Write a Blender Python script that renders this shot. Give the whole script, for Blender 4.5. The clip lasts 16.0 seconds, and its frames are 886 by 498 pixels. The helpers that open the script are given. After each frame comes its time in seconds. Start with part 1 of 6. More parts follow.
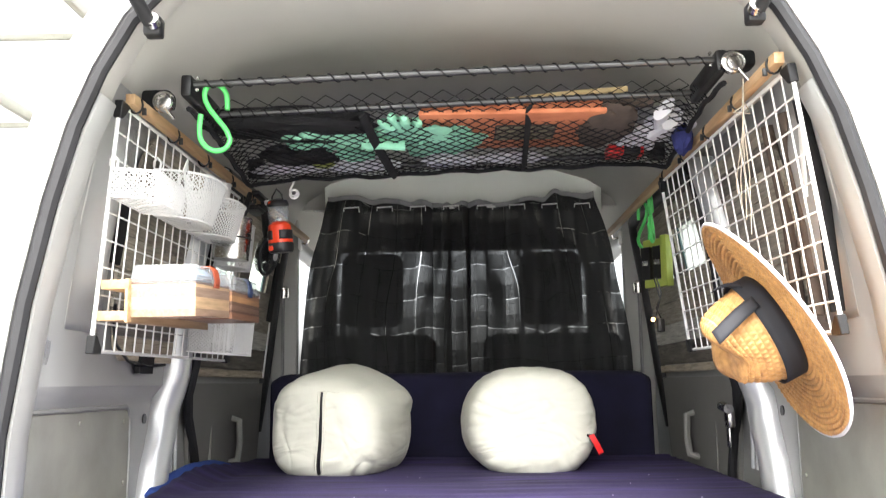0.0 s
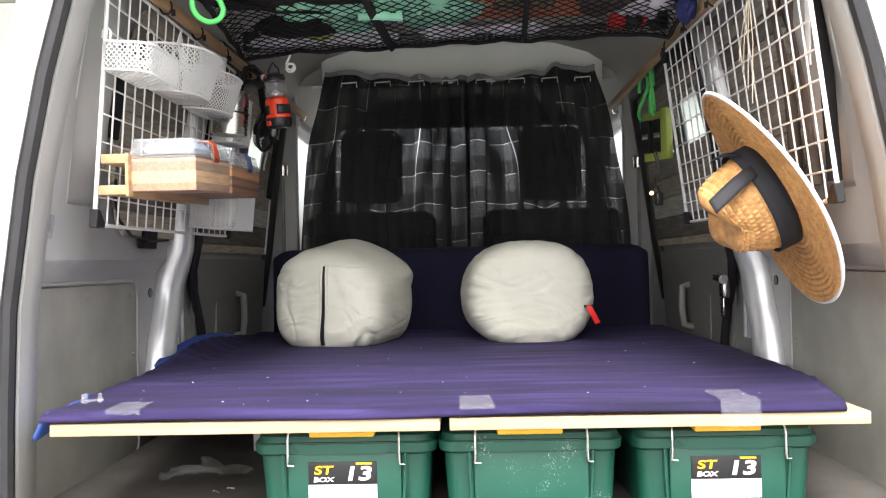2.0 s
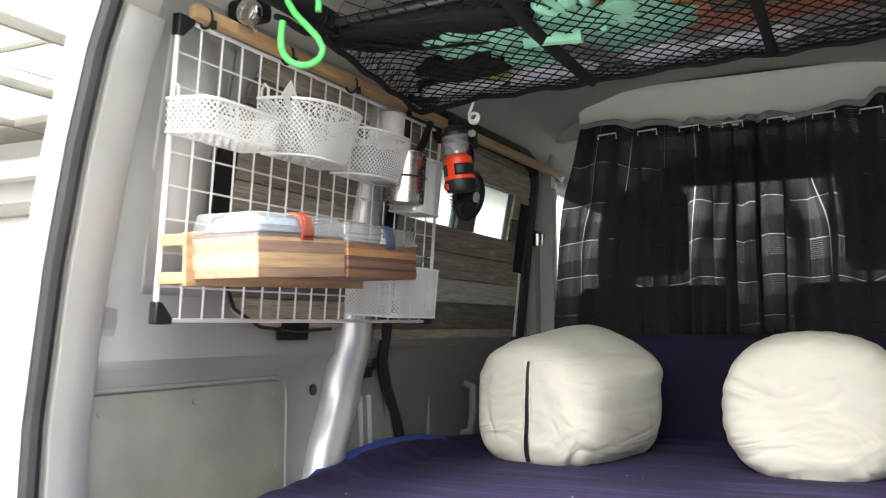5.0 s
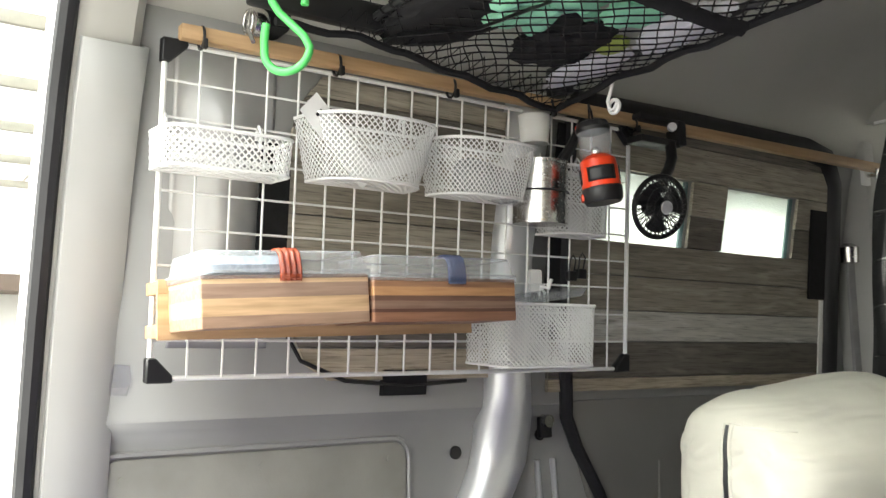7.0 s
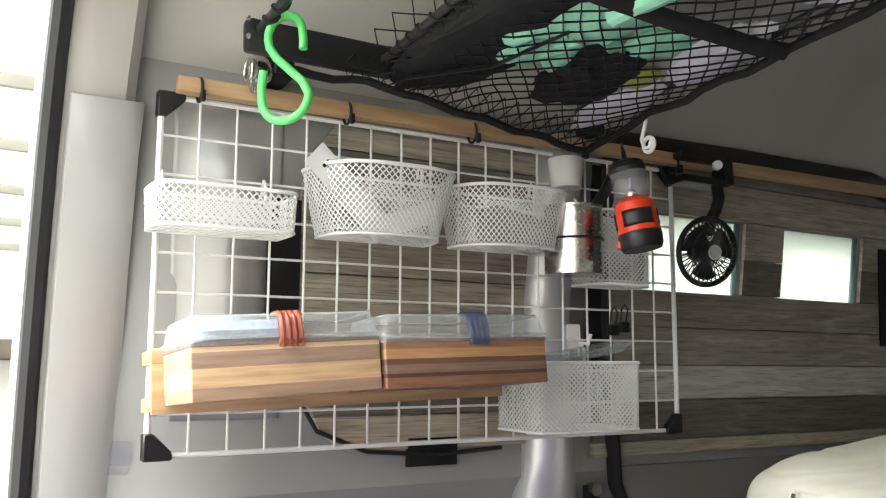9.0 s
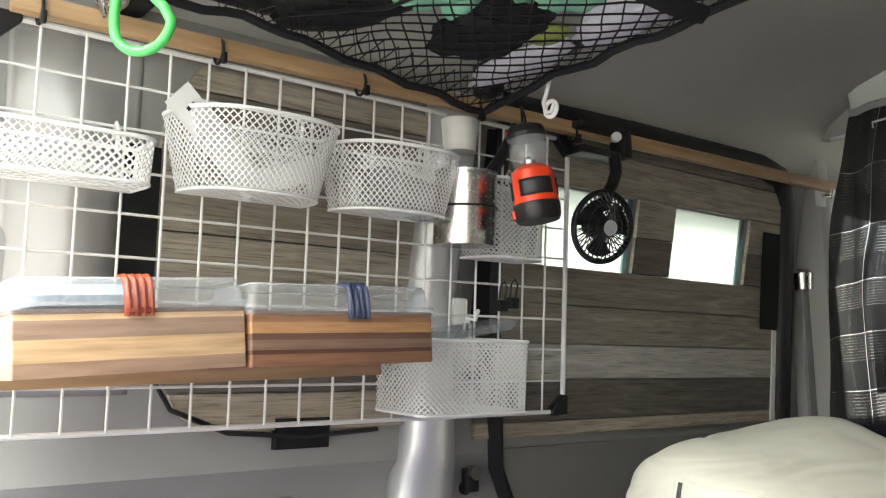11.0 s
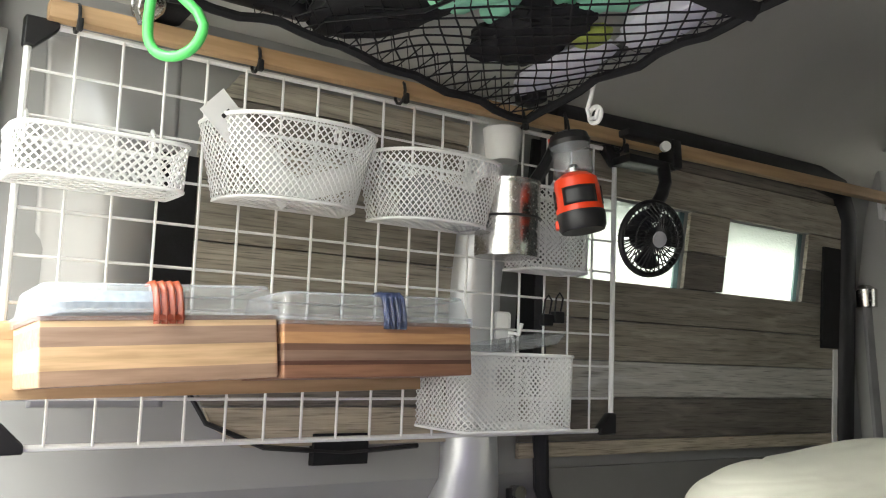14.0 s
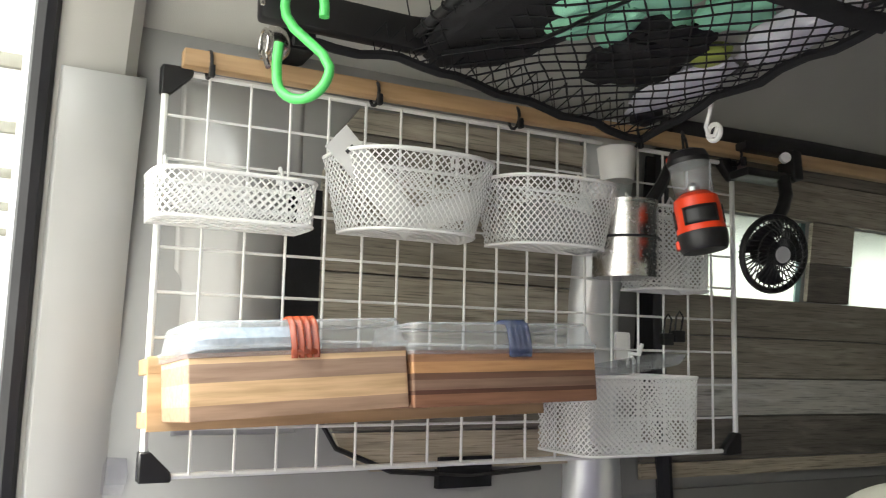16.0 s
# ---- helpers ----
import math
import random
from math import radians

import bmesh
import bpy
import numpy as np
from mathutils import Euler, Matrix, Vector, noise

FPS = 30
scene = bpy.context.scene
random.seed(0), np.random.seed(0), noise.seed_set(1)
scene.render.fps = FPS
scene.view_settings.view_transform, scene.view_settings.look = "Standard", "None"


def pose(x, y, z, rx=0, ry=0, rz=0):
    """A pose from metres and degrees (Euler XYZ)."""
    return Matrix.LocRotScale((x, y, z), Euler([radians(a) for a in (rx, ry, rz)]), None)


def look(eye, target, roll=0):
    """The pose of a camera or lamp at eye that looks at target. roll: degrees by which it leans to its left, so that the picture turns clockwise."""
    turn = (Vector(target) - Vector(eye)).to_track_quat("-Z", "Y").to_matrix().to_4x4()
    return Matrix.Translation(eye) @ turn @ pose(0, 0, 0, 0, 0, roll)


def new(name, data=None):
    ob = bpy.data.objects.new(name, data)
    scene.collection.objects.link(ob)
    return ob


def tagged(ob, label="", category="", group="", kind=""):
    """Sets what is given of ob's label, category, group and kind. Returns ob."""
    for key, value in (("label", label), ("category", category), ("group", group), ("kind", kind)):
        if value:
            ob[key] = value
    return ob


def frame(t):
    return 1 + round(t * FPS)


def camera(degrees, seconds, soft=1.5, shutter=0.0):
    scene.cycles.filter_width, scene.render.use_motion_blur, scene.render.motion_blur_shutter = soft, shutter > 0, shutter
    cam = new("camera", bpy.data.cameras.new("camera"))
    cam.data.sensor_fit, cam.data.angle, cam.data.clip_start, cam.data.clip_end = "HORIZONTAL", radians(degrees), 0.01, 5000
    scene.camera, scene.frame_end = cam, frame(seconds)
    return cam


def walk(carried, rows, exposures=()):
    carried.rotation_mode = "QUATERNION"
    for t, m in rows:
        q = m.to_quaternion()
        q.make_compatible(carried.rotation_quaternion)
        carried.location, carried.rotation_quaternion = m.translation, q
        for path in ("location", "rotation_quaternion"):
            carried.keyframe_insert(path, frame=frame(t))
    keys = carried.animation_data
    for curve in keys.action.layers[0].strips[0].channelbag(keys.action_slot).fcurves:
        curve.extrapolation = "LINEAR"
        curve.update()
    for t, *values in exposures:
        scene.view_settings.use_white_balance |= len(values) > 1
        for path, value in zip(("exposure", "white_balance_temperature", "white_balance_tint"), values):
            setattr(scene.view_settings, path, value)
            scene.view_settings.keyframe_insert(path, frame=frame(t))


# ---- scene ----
from mathutils.bvhtree import BVHTree


cam = camera(53.2, 16.0, soft=1.1, shutter=0.4)
PATH = [
    (0, (0.011, -1.381, 1.161), (-0.033, 0.596, 1.461), -0.8),
    (0.5, (0.01, -1.386, 1.157), (-0.031, 0.603, 1.365), -0.9),
    (1, (0.013, -1.387, 1.148), (-0.026, 0.609, 1.273), -1.0),
    (1.5, (0.012, -1.388, 1.15), (-0.036, 0.61, 1.214), -1.2),
    (2, (0.011, -1.389, 1.146), (-0.037, 0.61, 1.176), -1.2),
    (2.5, (0.021, -1.385, 1.144), (-0.028, 0.614, 1.135), -1.3),
    (3, (0.062, -1.357, 1.144), (-0.024, 0.64, 1.106), -1.3),
    (3.5, (0.134, -1.295, 1.164), (-0.177, 0.68, 1.216), -1.1),
    (4, (0.209, -1.192, 1.164), (-0.367, 0.719, 1.279), -1.3),
    (4.2, (0.238, -1.115, 1.171), (-0.437, 0.762, 1.318), -1.2),
    (6.3, (0.451, -0.324, 1.246), (-0.746, 1.266, 1.44), 0.3),
    (6.5, (0.501, -0.247, 1.233), (-0.861, 1.2, 1.454), -1.1),
    (7, (0.547, -0.169, 1.242), (-1.077, 0.969, 1.501), -0.6),
    (7.5, (0.547, -0.153, 1.256), (-1.088, 0.958, 1.564), 0.1),
    (8, (0.54, -0.128, 1.259), (-1.148, 0.891, 1.594), -0.9),
    (8.2, (0.551, -0.096, 1.248), (-1.151, 0.889, 1.61), -1.9),
    (10.3, (0.369, -0.048, 1.295), (-1.194, 1.141, 1.672), 0.2),
    (10.5, (0.377, -0.04, 1.298), (-1.155, 1.195, 1.658), 0.0),
    (11, (0.394, -0.003, 1.279), (-1.145, 1.238, 1.58), -0.7),
    (11.5, (0.395, 0.017, 1.274), (-1.166, 1.231, 1.57), -0.7),
    (12, (0.399, 0.021, 1.258), (-1.2, 1.204, 1.465), -0.7),
    (12.5, (0.386, 0.004, 1.271), (-1.22, 1.17, 1.516), -0.7),
    (13, (0.389, 0.004, 1.279), (-1.216, 1.154, 1.596), -0.5),
    (13.5, (0.378, 0.013, 1.28), (-1.225, 1.16, 1.62), -0.5),
    (14, (0.377, 0.032, 1.268), (-1.228, 1.172, 1.621), -0.2),
    (14.5, (0.377, 0.029, 1.273), (-1.236, 1.157, 1.629), -0.7),
    (15, (0.379, 0.011, 1.287), (-1.268, 1.088, 1.643), -0.8),
    (15.5, (0.378, 0.002, 1.291), (-1.308, 1.015, 1.656), -0.7),
    (16, (0.374, -0.001, 1.291), (-1.344, 0.953, 1.659), -0.6),
]
walk(cam, [(t, look(eye, target, roll)) for t, eye, target, roll in PATH], exposures=[(0, 2.75, 6500, 9), (0.8, 2.55, 6500, 9), (1.5, 2.05, 6500, 12), (4.2, 2.1, 6500, 12), (6.3, 2.85, 6720, 5), (8.2, 2.55, 6720, 5), (10.3, 2.75, 6720, 5), (12.5, 2.85, 6720, 5), (16, 2.52, 6720, 5)])

# ---- world and light ----
world = bpy.data.worlds.new("world")
scene.world = world
world.use_nodes = True
wn = world.node_tree.nodes
sky = wn.new("ShaderNodeTexSky")
sky.sky_type, sky.sun_disc = "NISHITA", False
sky.sun_elevation, sky.sun_rotation = radians(53.6), radians(186.5)
sky.air_density, sky.dust_density = 1.0, 6.0
whiten = wn.new("ShaderNodeHueSaturation")
whiten.inputs["Saturation"].default_value = 0.25
world.node_tree.links.new(sky.outputs[0], whiten.inputs["Color"])
world.node_tree.links.new(whiten.outputs[0], wn["Background"].inputs[0])
wn["Background"].inputs[1].default_value = 0.15
sun_data = bpy.data.lights.new("sun", "SUN")
sun_data.energy, sun_data.angle, sun_data.color = 0.75, radians(25), (1.0, 0.96, 0.9)
sun = new("sun", sun_data)
sun.matrix_world = look((-0.5, -4.4, 6.0), (0, 0, 0))


# ---- materials ----
def M(name, c, rough=0.6, metal=0.0, var=0.15, scale=12.0, bump=0.15, bscale=180.0, stretch=(1, 1, 1), c2=None, spec=0.5, trans=0.0, alpha=1.0, ior=1.45, sheen=0.0, rnd=0.0, dist=0.001):
    m = bpy.data.materials.new(name)
    m.use_nodes = True
    n, l = m.node_tree.nodes, m.node_tree.links
    b = n["Principled BSDF"]
    tc, mp = n.new("ShaderNodeTexCoord"), n.new("ShaderNodeMapping")
    mp.inputs["Scale"].default_value = stretch
    l.new(tc.outputs["Object"], mp.inputs[0])
    n1, n2 = n.new("ShaderNodeTexNoise"), n.new("ShaderNodeTexNoise")
    for q, s, d in ((n1, scale, 5), (n2, bscale, 3)):
        q.inputs["Scale"].default_value, q.inputs["Detail"].default_value = s, d
        l.new(mp.outputs[0], q.inputs["Vector"])
    mix = n.new("ShaderNodeMix")
    mix.data_type = "RGBA"
    lo = c2 or [v * (1 - var) for v in c]
    hi = [min(1, v * (1 + var)) for v in c]
    mix.inputs[6].default_value, mix.inputs[7].default_value = (*lo, 1), (*hi, 1)
    ramp = n.new("ShaderNodeMapRange")
    ramp.inputs[1].default_value, ramp.inputs[2].default_value = 0.3, 0.7
    l.new(n1.outputs[0], ramp.inputs[0])
    l.new(ramp.outputs[0], mix.inputs[0])
    out = mix.outputs[2]
    if rnd:
        oi, hs, mr = n.new("ShaderNodeObjectInfo"), n.new("ShaderNodeHueSaturation"), n.new("ShaderNodeMapRange")
        mr.inputs[3].default_value, mr.inputs[4].default_value = 1 - rnd, 1 + rnd
        l.new(oi.outputs["Random"], mr.inputs[0])
        l.new(mr.outputs[0], hs.inputs["Value"])
        l.new(out, hs.inputs["Color"])
        out = hs.outputs[0]
    l.new(out, b.inputs["Base Color"])
    rr = n.new("ShaderNodeMapRange")
    rr.inputs[3].default_value, rr.inputs[4].default_value = max(0.03, rough - 0.08), min(1, rough + 0.08)
    l.new(n2.outputs[0], rr.inputs[0])
    l.new(rr.outputs[0], b.inputs["Roughness"])
    b.inputs["Metallic"].default_value = metal
    b.inputs["Specular IOR Level"].default_value = spec
    b.inputs["Transmission Weight"].default_value = trans
    b.inputs["Alpha"].default_value = alpha
    b.inputs["IOR"].default_value = ior
    b.inputs["Sheen Weight"].default_value = sheen
    if bump:
        bp = n.new("ShaderNodeBump")
        bp.inputs["Strength"].default_value, bp.inputs["Distance"].default_value = bump, dist
        l.new(n2.outputs[0], bp.inputs["Height"])
        l.new(bp.outputs[0], b.inputs["Normal"])
    return m


def see_through(name, c, amount, rough=0.5, glow_through=0.5):
    """Thin sheet: part clear, part translucent, part gloss."""
    m = bpy.data.materials.new(name)
    m.use_nodes = True
    n, l = m.node_tree.nodes, m.node_tree.links
    n.remove(n["Principled BSDF"])
    tr, tl, df, gl = n.new("ShaderNodeBsdfTransparent"), n.new("ShaderNodeBsdfTranslucent"), n.new("ShaderNodeBsdfDiffuse"), n.new("ShaderNodeBsdfGlossy")
    for q in (tl, df):
        q.inputs[0].default_value = (*c, 1)
    tr.inputs[0].default_value = (*[0.5 + 0.5 * v for v in c], 1)
    gl.inputs["Roughness"].default_value = rough
    noise_a = n.new("ShaderNodeTexNoise")
    noise_a.inputs["Scale"].default_value = 30
    bp = n.new("ShaderNodeBump")
    bp.inputs["Strength"].default_value, bp.inputs["Distance"].default_value = 0.3, 0.004
    l.new(noise_a.outputs[0], bp.inputs["Height"])
    for q in (tl, df, gl):
        l.new(bp.outputs[0], q.inputs["Normal"])
    a, b2, c3 = (n.new("ShaderNodeMixShader") for _ in range(3))
    a.inputs[0].default_value = glow_through
    l.new(df.outputs[0], a.inputs[1]), l.new(tl.outputs[0], a.inputs[2])
    b2.inputs[0].default_value = amount
    l.new(a.outputs[0], b2.inputs[1]), l.new(tr.outputs[0], b2.inputs[2])
    c3.inputs[0].default_value = 0.06
    l.new(b2.outputs[0], c3.inputs[1]), l.new(gl.outputs[0], c3.inputs[2])
    l.new(c3.outputs[0], n["Material Output"].inputs[0])
    return m


def banded(name, bands, axis=2, grain=(60, 4, 60), rough=0.45):
    """Printed wood strips: (height, colour) bands along an axis of the object, with grain."""
    m = M(name, (0.5, 0.35, 0.2), rough=rough, bump=0.05)
    n, l = m.node_tree.nodes, m.node_tree.links
    tc, sep, rp = n.new("ShaderNodeTexCoord"), n.new("ShaderNodeSeparateXYZ"), n.new("ShaderNodeValToRGB")
    l.new(tc.outputs["Generated"], sep.inputs[0])
    l.new(sep.outputs[axis], rp.inputs[0])
    rp.color_ramp.interpolation = "CONSTANT"
    for k, (p, col) in enumerate(bands):
        e = rp.color_ramp.elements[k] if k < 2 else rp.color_ramp.elements.new(p)
        e.position, e.color = p, (*col, 1)
    mp, nz, mx = n.new("ShaderNodeMapping"), n.new("ShaderNodeTexNoise"), n.new("ShaderNodeMix")
    mp.inputs["Scale"].default_value = grain
    nz.inputs["Scale"].default_value, nz.inputs["Detail"].default_value = 3, 6
    l.new(tc.outputs["Object"], mp.inputs[0]), l.new(mp.outputs[0], nz.inputs["Vector"])
    mx.data_type, mx.blend_type = "RGBA", "MULTIPLY"
    mx.inputs[0].default_value = 0.6
    g = n.new("ShaderNodeValToRGB")
    g.color_ramp.elements[0].position, g.color_ramp.elements[1].position = 0.3, 0.6
    g.color_ramp.elements[0].color = (0.55, 0.5, 0.45, 1)
    l.new(nz.outputs[0], g.inputs[0])
    l.new(rp.outputs[0], mx.inputs[6]), l.new(g.outputs[0], mx.inputs[7])
    l.new(mx.outputs[2], n["Principled BSDF"].inputs["Base Color"])
    return m


TRIM = M("grey_trim_plastic", (0.30, 0.30, 0.29), 0.38, var=0.06, scale=6, bump=0.12, bscale=900)
TRIM_LIGHT = M("pale_jamb_plastic", (0.42, 0.42, 0.40), 0.45, var=0.05, scale=5, bump=0.1, bscale=700)
JAMB = M("pale_corner_lining", (0.40, 0.39, 0.355), 0.7, var=0.05, scale=5, bump=0.15, bscale=700)
CARD = M("worn_hardboard", (0.27, 0.265, 0.235), 0.75, var=0.14, scale=9, bump=0.25, bscale=260)
SILVER = M("silver_body_paint", (0.66, 0.67, 0.68), 0.34, metal=0.55, var=0.05, scale=4, bump=0.03, bscale=14)
# paler, shinier grey than the wall trim, for the rear pillar's highlight
PILLAR = M("silver_grey_trim", (0.46, 0.46, 0.45), 0.32, metal=0.35, var=0.04, scale=5, bump=0.06, bscale=700)
HEADLINER = M("grey_headliner", (0.42, 0.415, 0.38), 0.9, var=0.05, scale=4, bump=0.3, bscale=700)
# headliner with a raised base colour that carries light from the cab
FASCIA = M("brightened_headliner", (0.86, 0.89, 0.83), 0.85, var=0.04, scale=4, bump=0.15, bscale=500)
RUBBER = M("black_rubber", (0.018, 0.018, 0.02), 0.5, var=0.3, bump=0.1)
BLACK = M("black_plastic", (0.012, 0.012, 0.013), 0.4, var=0.3, bump=0.08)
BLACKCLOTH = M("black_cloth", (0.008, 0.008, 0.009), 0.9, var=0.4, scale=30, bump=0.3, bscale=400)
FLOORMAT = M("grey_floor_vinyl", (0.095, 0.09, 0.08), 0.7, var=0.2, scale=8, bump=0.3)
VELVET = M("purple_velour", (0.0165, 0.009, 0.056), 0.9, c2=(0.006, 0.0035, 0.023), scale=5, bump=0.4, bscale=350, stretch=(0.5, 3.0, 1), sheen=0.0)
# brushed nap: thin lighter strokes across the pile
vn, vl = VELVET.node_tree.nodes, VELVET.node_tree.links
nap_c, nap_m, nap_n, nap_r, nap_x = vn.new("ShaderNodeTexCoord"), vn.new("ShaderNodeMapping"), vn.new("ShaderNodeTexNoise"), vn.new("ShaderNodeMapRange"), vn.new("ShaderNodeMix")
nap_m.inputs["Scale"].default_value, nap_m.inputs["Rotation"].default_value = (1.4, 15, 1), (0, 0, 0.12)
nap_n.inputs["Scale"].default_value, nap_n.inputs["Detail"].default_value, nap_n.inputs["Distortion"].default_value = 2.0, 6.0, 0.6
nap_r.inputs[1].default_value, nap_r.inputs[2].default_value, nap_r.inputs[3].default_value, nap_r.inputs[4].default_value = 0.50, 0.70, 0.0, 0.8
nap_x.data_type = "RGBA"
nap_x.inputs[7].default_value = (0.045, 0.03, 0.12, 1)
vb = vn["Principled BSDF"]
vl.new(nap_c.outputs["Object"], nap_m.inputs[0]), vl.new(nap_m.outputs[0], nap_n.inputs["Vector"]), vl.new(nap_n.outputs[0], nap_r.inputs[0]), vl.new(nap_r.outputs[0], nap_x.inputs[0])
vl.new(vb.inputs["Base Color"].links[0].from_socket, nap_x.inputs[6]), vl.new(nap_x.outputs[2], vb.inputs["Base Color"])
NAVY = M("navy_cloth", (0.0065, 0.006, 0.022), 0.95, var=0.3, scale=10, bump=0.3, bscale=400)
BLUE = M("blue_blanket", (0.03, 0.07, 0.28), 0.9, var=0.2, bump=0.3)
PINE_Y = M("pine_wood_lengthwise", (0.45, 0.30, 0.165), 0.5, c2=(0.35, 0.22, 0.11), scale=3, bump=0.1, bscale=40, stretch=(30, 2, 30))
PALEPINE = M("pale_board_edge", (0.42, 0.31, 0.20), 0.65, c2=(0.35, 0.25, 0.15), scale=3, bump=0.15, bscale=40, stretch=(2, 30, 40))
def plank_mat(name, c, k=0.42):
    """Sawn board: long soft tone changes, fine dark pores and pale worn patches."""
    m = M(name, c, 0.7, c2=tuple(0.5 * (1 + k) * v for v in c), scale=5, bump=0.4, bscale=30, stretch=(20, 1.6, 26), rnd=0.14)
    n, l = m.node_tree.nodes, m.node_tree.links
    b, tc = n["Principled BSDF"], n["Texture Coordinate"]
    col = b.inputs["Base Color"].links[0].from_socket
    for stretch, scale, lo, hi, amount, tone in (((70, 5, 150), 3.0, 0.52, 0.70, 0.75, tuple(0.30 * v for v in c)), ((9, 3.5, 22), 2.4, 0.56, 0.72, 0.45, tuple(min(0.8, 1.5 * v + 0.03) for v in c))):
        mp, nz, rg, mx = n.new("ShaderNodeMapping"), n.new("ShaderNodeTexNoise"), n.new("ShaderNodeMapRange"), n.new("ShaderNodeMix")
        mp.inputs["Scale"].default_value = stretch
        nz.inputs["Scale"].default_value, nz.inputs["Detail"].default_value, nz.inputs["Distortion"].default_value = scale, 6.0, 0.4
        rg.inputs[1].default_value, rg.inputs[2].default_value, rg.inputs[4].default_value = lo, hi, amount
        mx.data_type = "RGBA"
        mx.inputs[7].default_value = (*tone, 1)
        l.new(tc.outputs["Object"], mp.inputs[0]), l.new(mp.outputs[0], nz.inputs["Vector"]), l.new(nz.outputs[0], rg.inputs[0])
        l.new(rg.outputs[0], mx.inputs[0]), l.new(col, mx.inputs[6])
        col = mx.outputs[2]
    l.new(col, b.inputs["Base Color"])
    return m


PLANKS = {"p": plank_mat("pale_weathered_plank", (0.58, 0.56, 0.50), 0.6), "m": plank_mat("weathered_plank", (0.37, 0.335, 0.27)), "d": plank_mat("dark_weathered_plank", (0.20, 0.18, 0.15)), "t": plank_mat("tan_weathered_plank", (0.46, 0.40, 0.30), 0.5)}
GREEN = M("green_plastic", (0.009, 0.070, 0.046), 0.36, var=0.10, scale=9, bump=0.08, bscale=120)
GREEN_WORN = M("scuffed_green_plastic", (0.009, 0.073, 0.048), 0.42, var=0.12, scale=12, bump=0.1, bscale=120)
gn, gl_ = GREEN_WORN.node_tree.nodes, GREEN_WORN.node_tree.links
scuff_n, scuff_w, scuff_p, scuff_q, scuff_m = gn.new("ShaderNodeTexNoise"), gn.new("ShaderNodeTexNoise"), gn.new("ShaderNodeMath"), gn.new("ShaderNodeMapRange"), gn.new("ShaderNodeMix")
scuff_n.inputs["Scale"].default_value, scuff_n.inputs["Detail"].default_value = 330.0, 5.0
scuff_w.inputs["Scale"].default_value, scuff_w.inputs["Detail"].default_value = 11.0, 2.0
scuff_p.operation = "MULTIPLY"
scuff_q.inputs[1].default_value, scuff_q.inputs[2].default_value, scuff_q.inputs[4].default_value = 0.335, 0.40, 0.7
scuff_m.data_type = "RGBA"
scuff_m.inputs[7].default_value = (0.38, 0.46, 0.42, 1)
for q in (scuff_n, scuff_w):
    gl_.new(gn["Texture Coordinate"].outputs["Object"], q.inputs["Vector"])
gl_.new(scuff_n.outputs[0], scuff_p.inputs[0]), gl_.new(scuff_w.outputs[0], scuff_p.inputs[1])
gl_.new(scuff_p.outputs[0], scuff_q.inputs[0]), gl_.new(scuff_q.outputs[0], scuff_m.inputs[0])
gl_.new(gn["Principled BSDF"].inputs["Base Color"].links[0].from_socket, scuff_m.inputs[6])
gl_.new(scuff_m.outputs[2], gn["Principled BSDF"].inputs["Base Color"])
YELLOW = M("yellow_plastic", (0.75, 0.42, 0.02), 0.4, var=0.1)
CANVAS = M("beige_canvas", (0.62, 0.615, 0.525), 0.85, var=0.04, scale=10, bump=0.2, bscale=600)
cn, cl_ = CANVAS.node_tree.nodes, CANVAS.node_tree.links
crease_n, crease_b, crease_m = cn.new("ShaderNodeTexNoise"), cn.new("ShaderNodeBump"), cn.new("ShaderNodeMapping")
crease_m.inputs["Scale"].default_value, crease_m.inputs["Rotation"].default_value = (1.0, 0.5, 2.4), (0.3, 0.5, 0.4)
crease_n.inputs["Scale"].default_value, crease_n.inputs["Detail"].default_value, crease_n.inputs["Distortion"].default_value = 6.0, 1.2, 2.0
crease_b.inputs["Strength"].default_value, crease_b.inputs["Distance"].default_value = 0.6, 0.016
cl_.new(cn["Texture Coordinate"].outputs["Object"], crease_m.inputs[0])
cl_.new(crease_m.outputs[0], crease_n.inputs["Vector"])
cl_.new(crease_n.outputs[0], crease_b.inputs["Height"])
cl_.new(cn["Bump"].outputs[0], crease_b.inputs["Normal"])
cl_.new(crease_b.outputs[0], cn["Principled BSDF"].inputs["Normal"])
WHITE = M("white_coated_wire", (0.78, 0.78, 0.76), 0.35, var=0.03, bump=0.02)
WHITEPAPER = M("white_paper", (0.82, 0.82, 0.80), 0.6, var=0.03, bump=0.02)
STRAW = M("straw_braid", (0.60, 0.335, 0.125), 0.40, c2=(0.42, 0.205, 0.07), scale=70, bump=0.5, bscale=420, dist=0.001, stretch=(1, 1, 1))
RIBBON = M("black_ribbon", (0.014, 0.015, 0.02), 0.7, var=0.2, bump=0.2, bscale=600)
LIME = M("green_hook_plastic", (0.10, 0.60, 0.14), 0.30, var=0.05, bump=0.02)
YGREEN = M("yellow_green_plastic", (0.30, 0.36, 0.07), 0.45, var=0.1)
ORANGE = M("orange_plastic", (0.75, 0.055, 0.015), 0.35, var=0.06, bump=0.03)
STEEL = M("steel", (0.6, 0.59, 0.57), 0.25, metal=1.0, var=0.1, bump=0.05)
RODSTEEL = M("dark_steel_rail", (0.085, 0.085, 0.085), 0.36, metal=0.85, var=0.15, bump=0.05)
CORD = M("black_net_cord", (0.005, 0.005, 0.006), 0.85, var=0.3, bump=0.2, bscale=900)
MINT = M("mint_terry", (0.30, 0.66, 0.46), 0.95, var=0.1, scale=40, bump=0.8, bscale=500, dist=0.002)
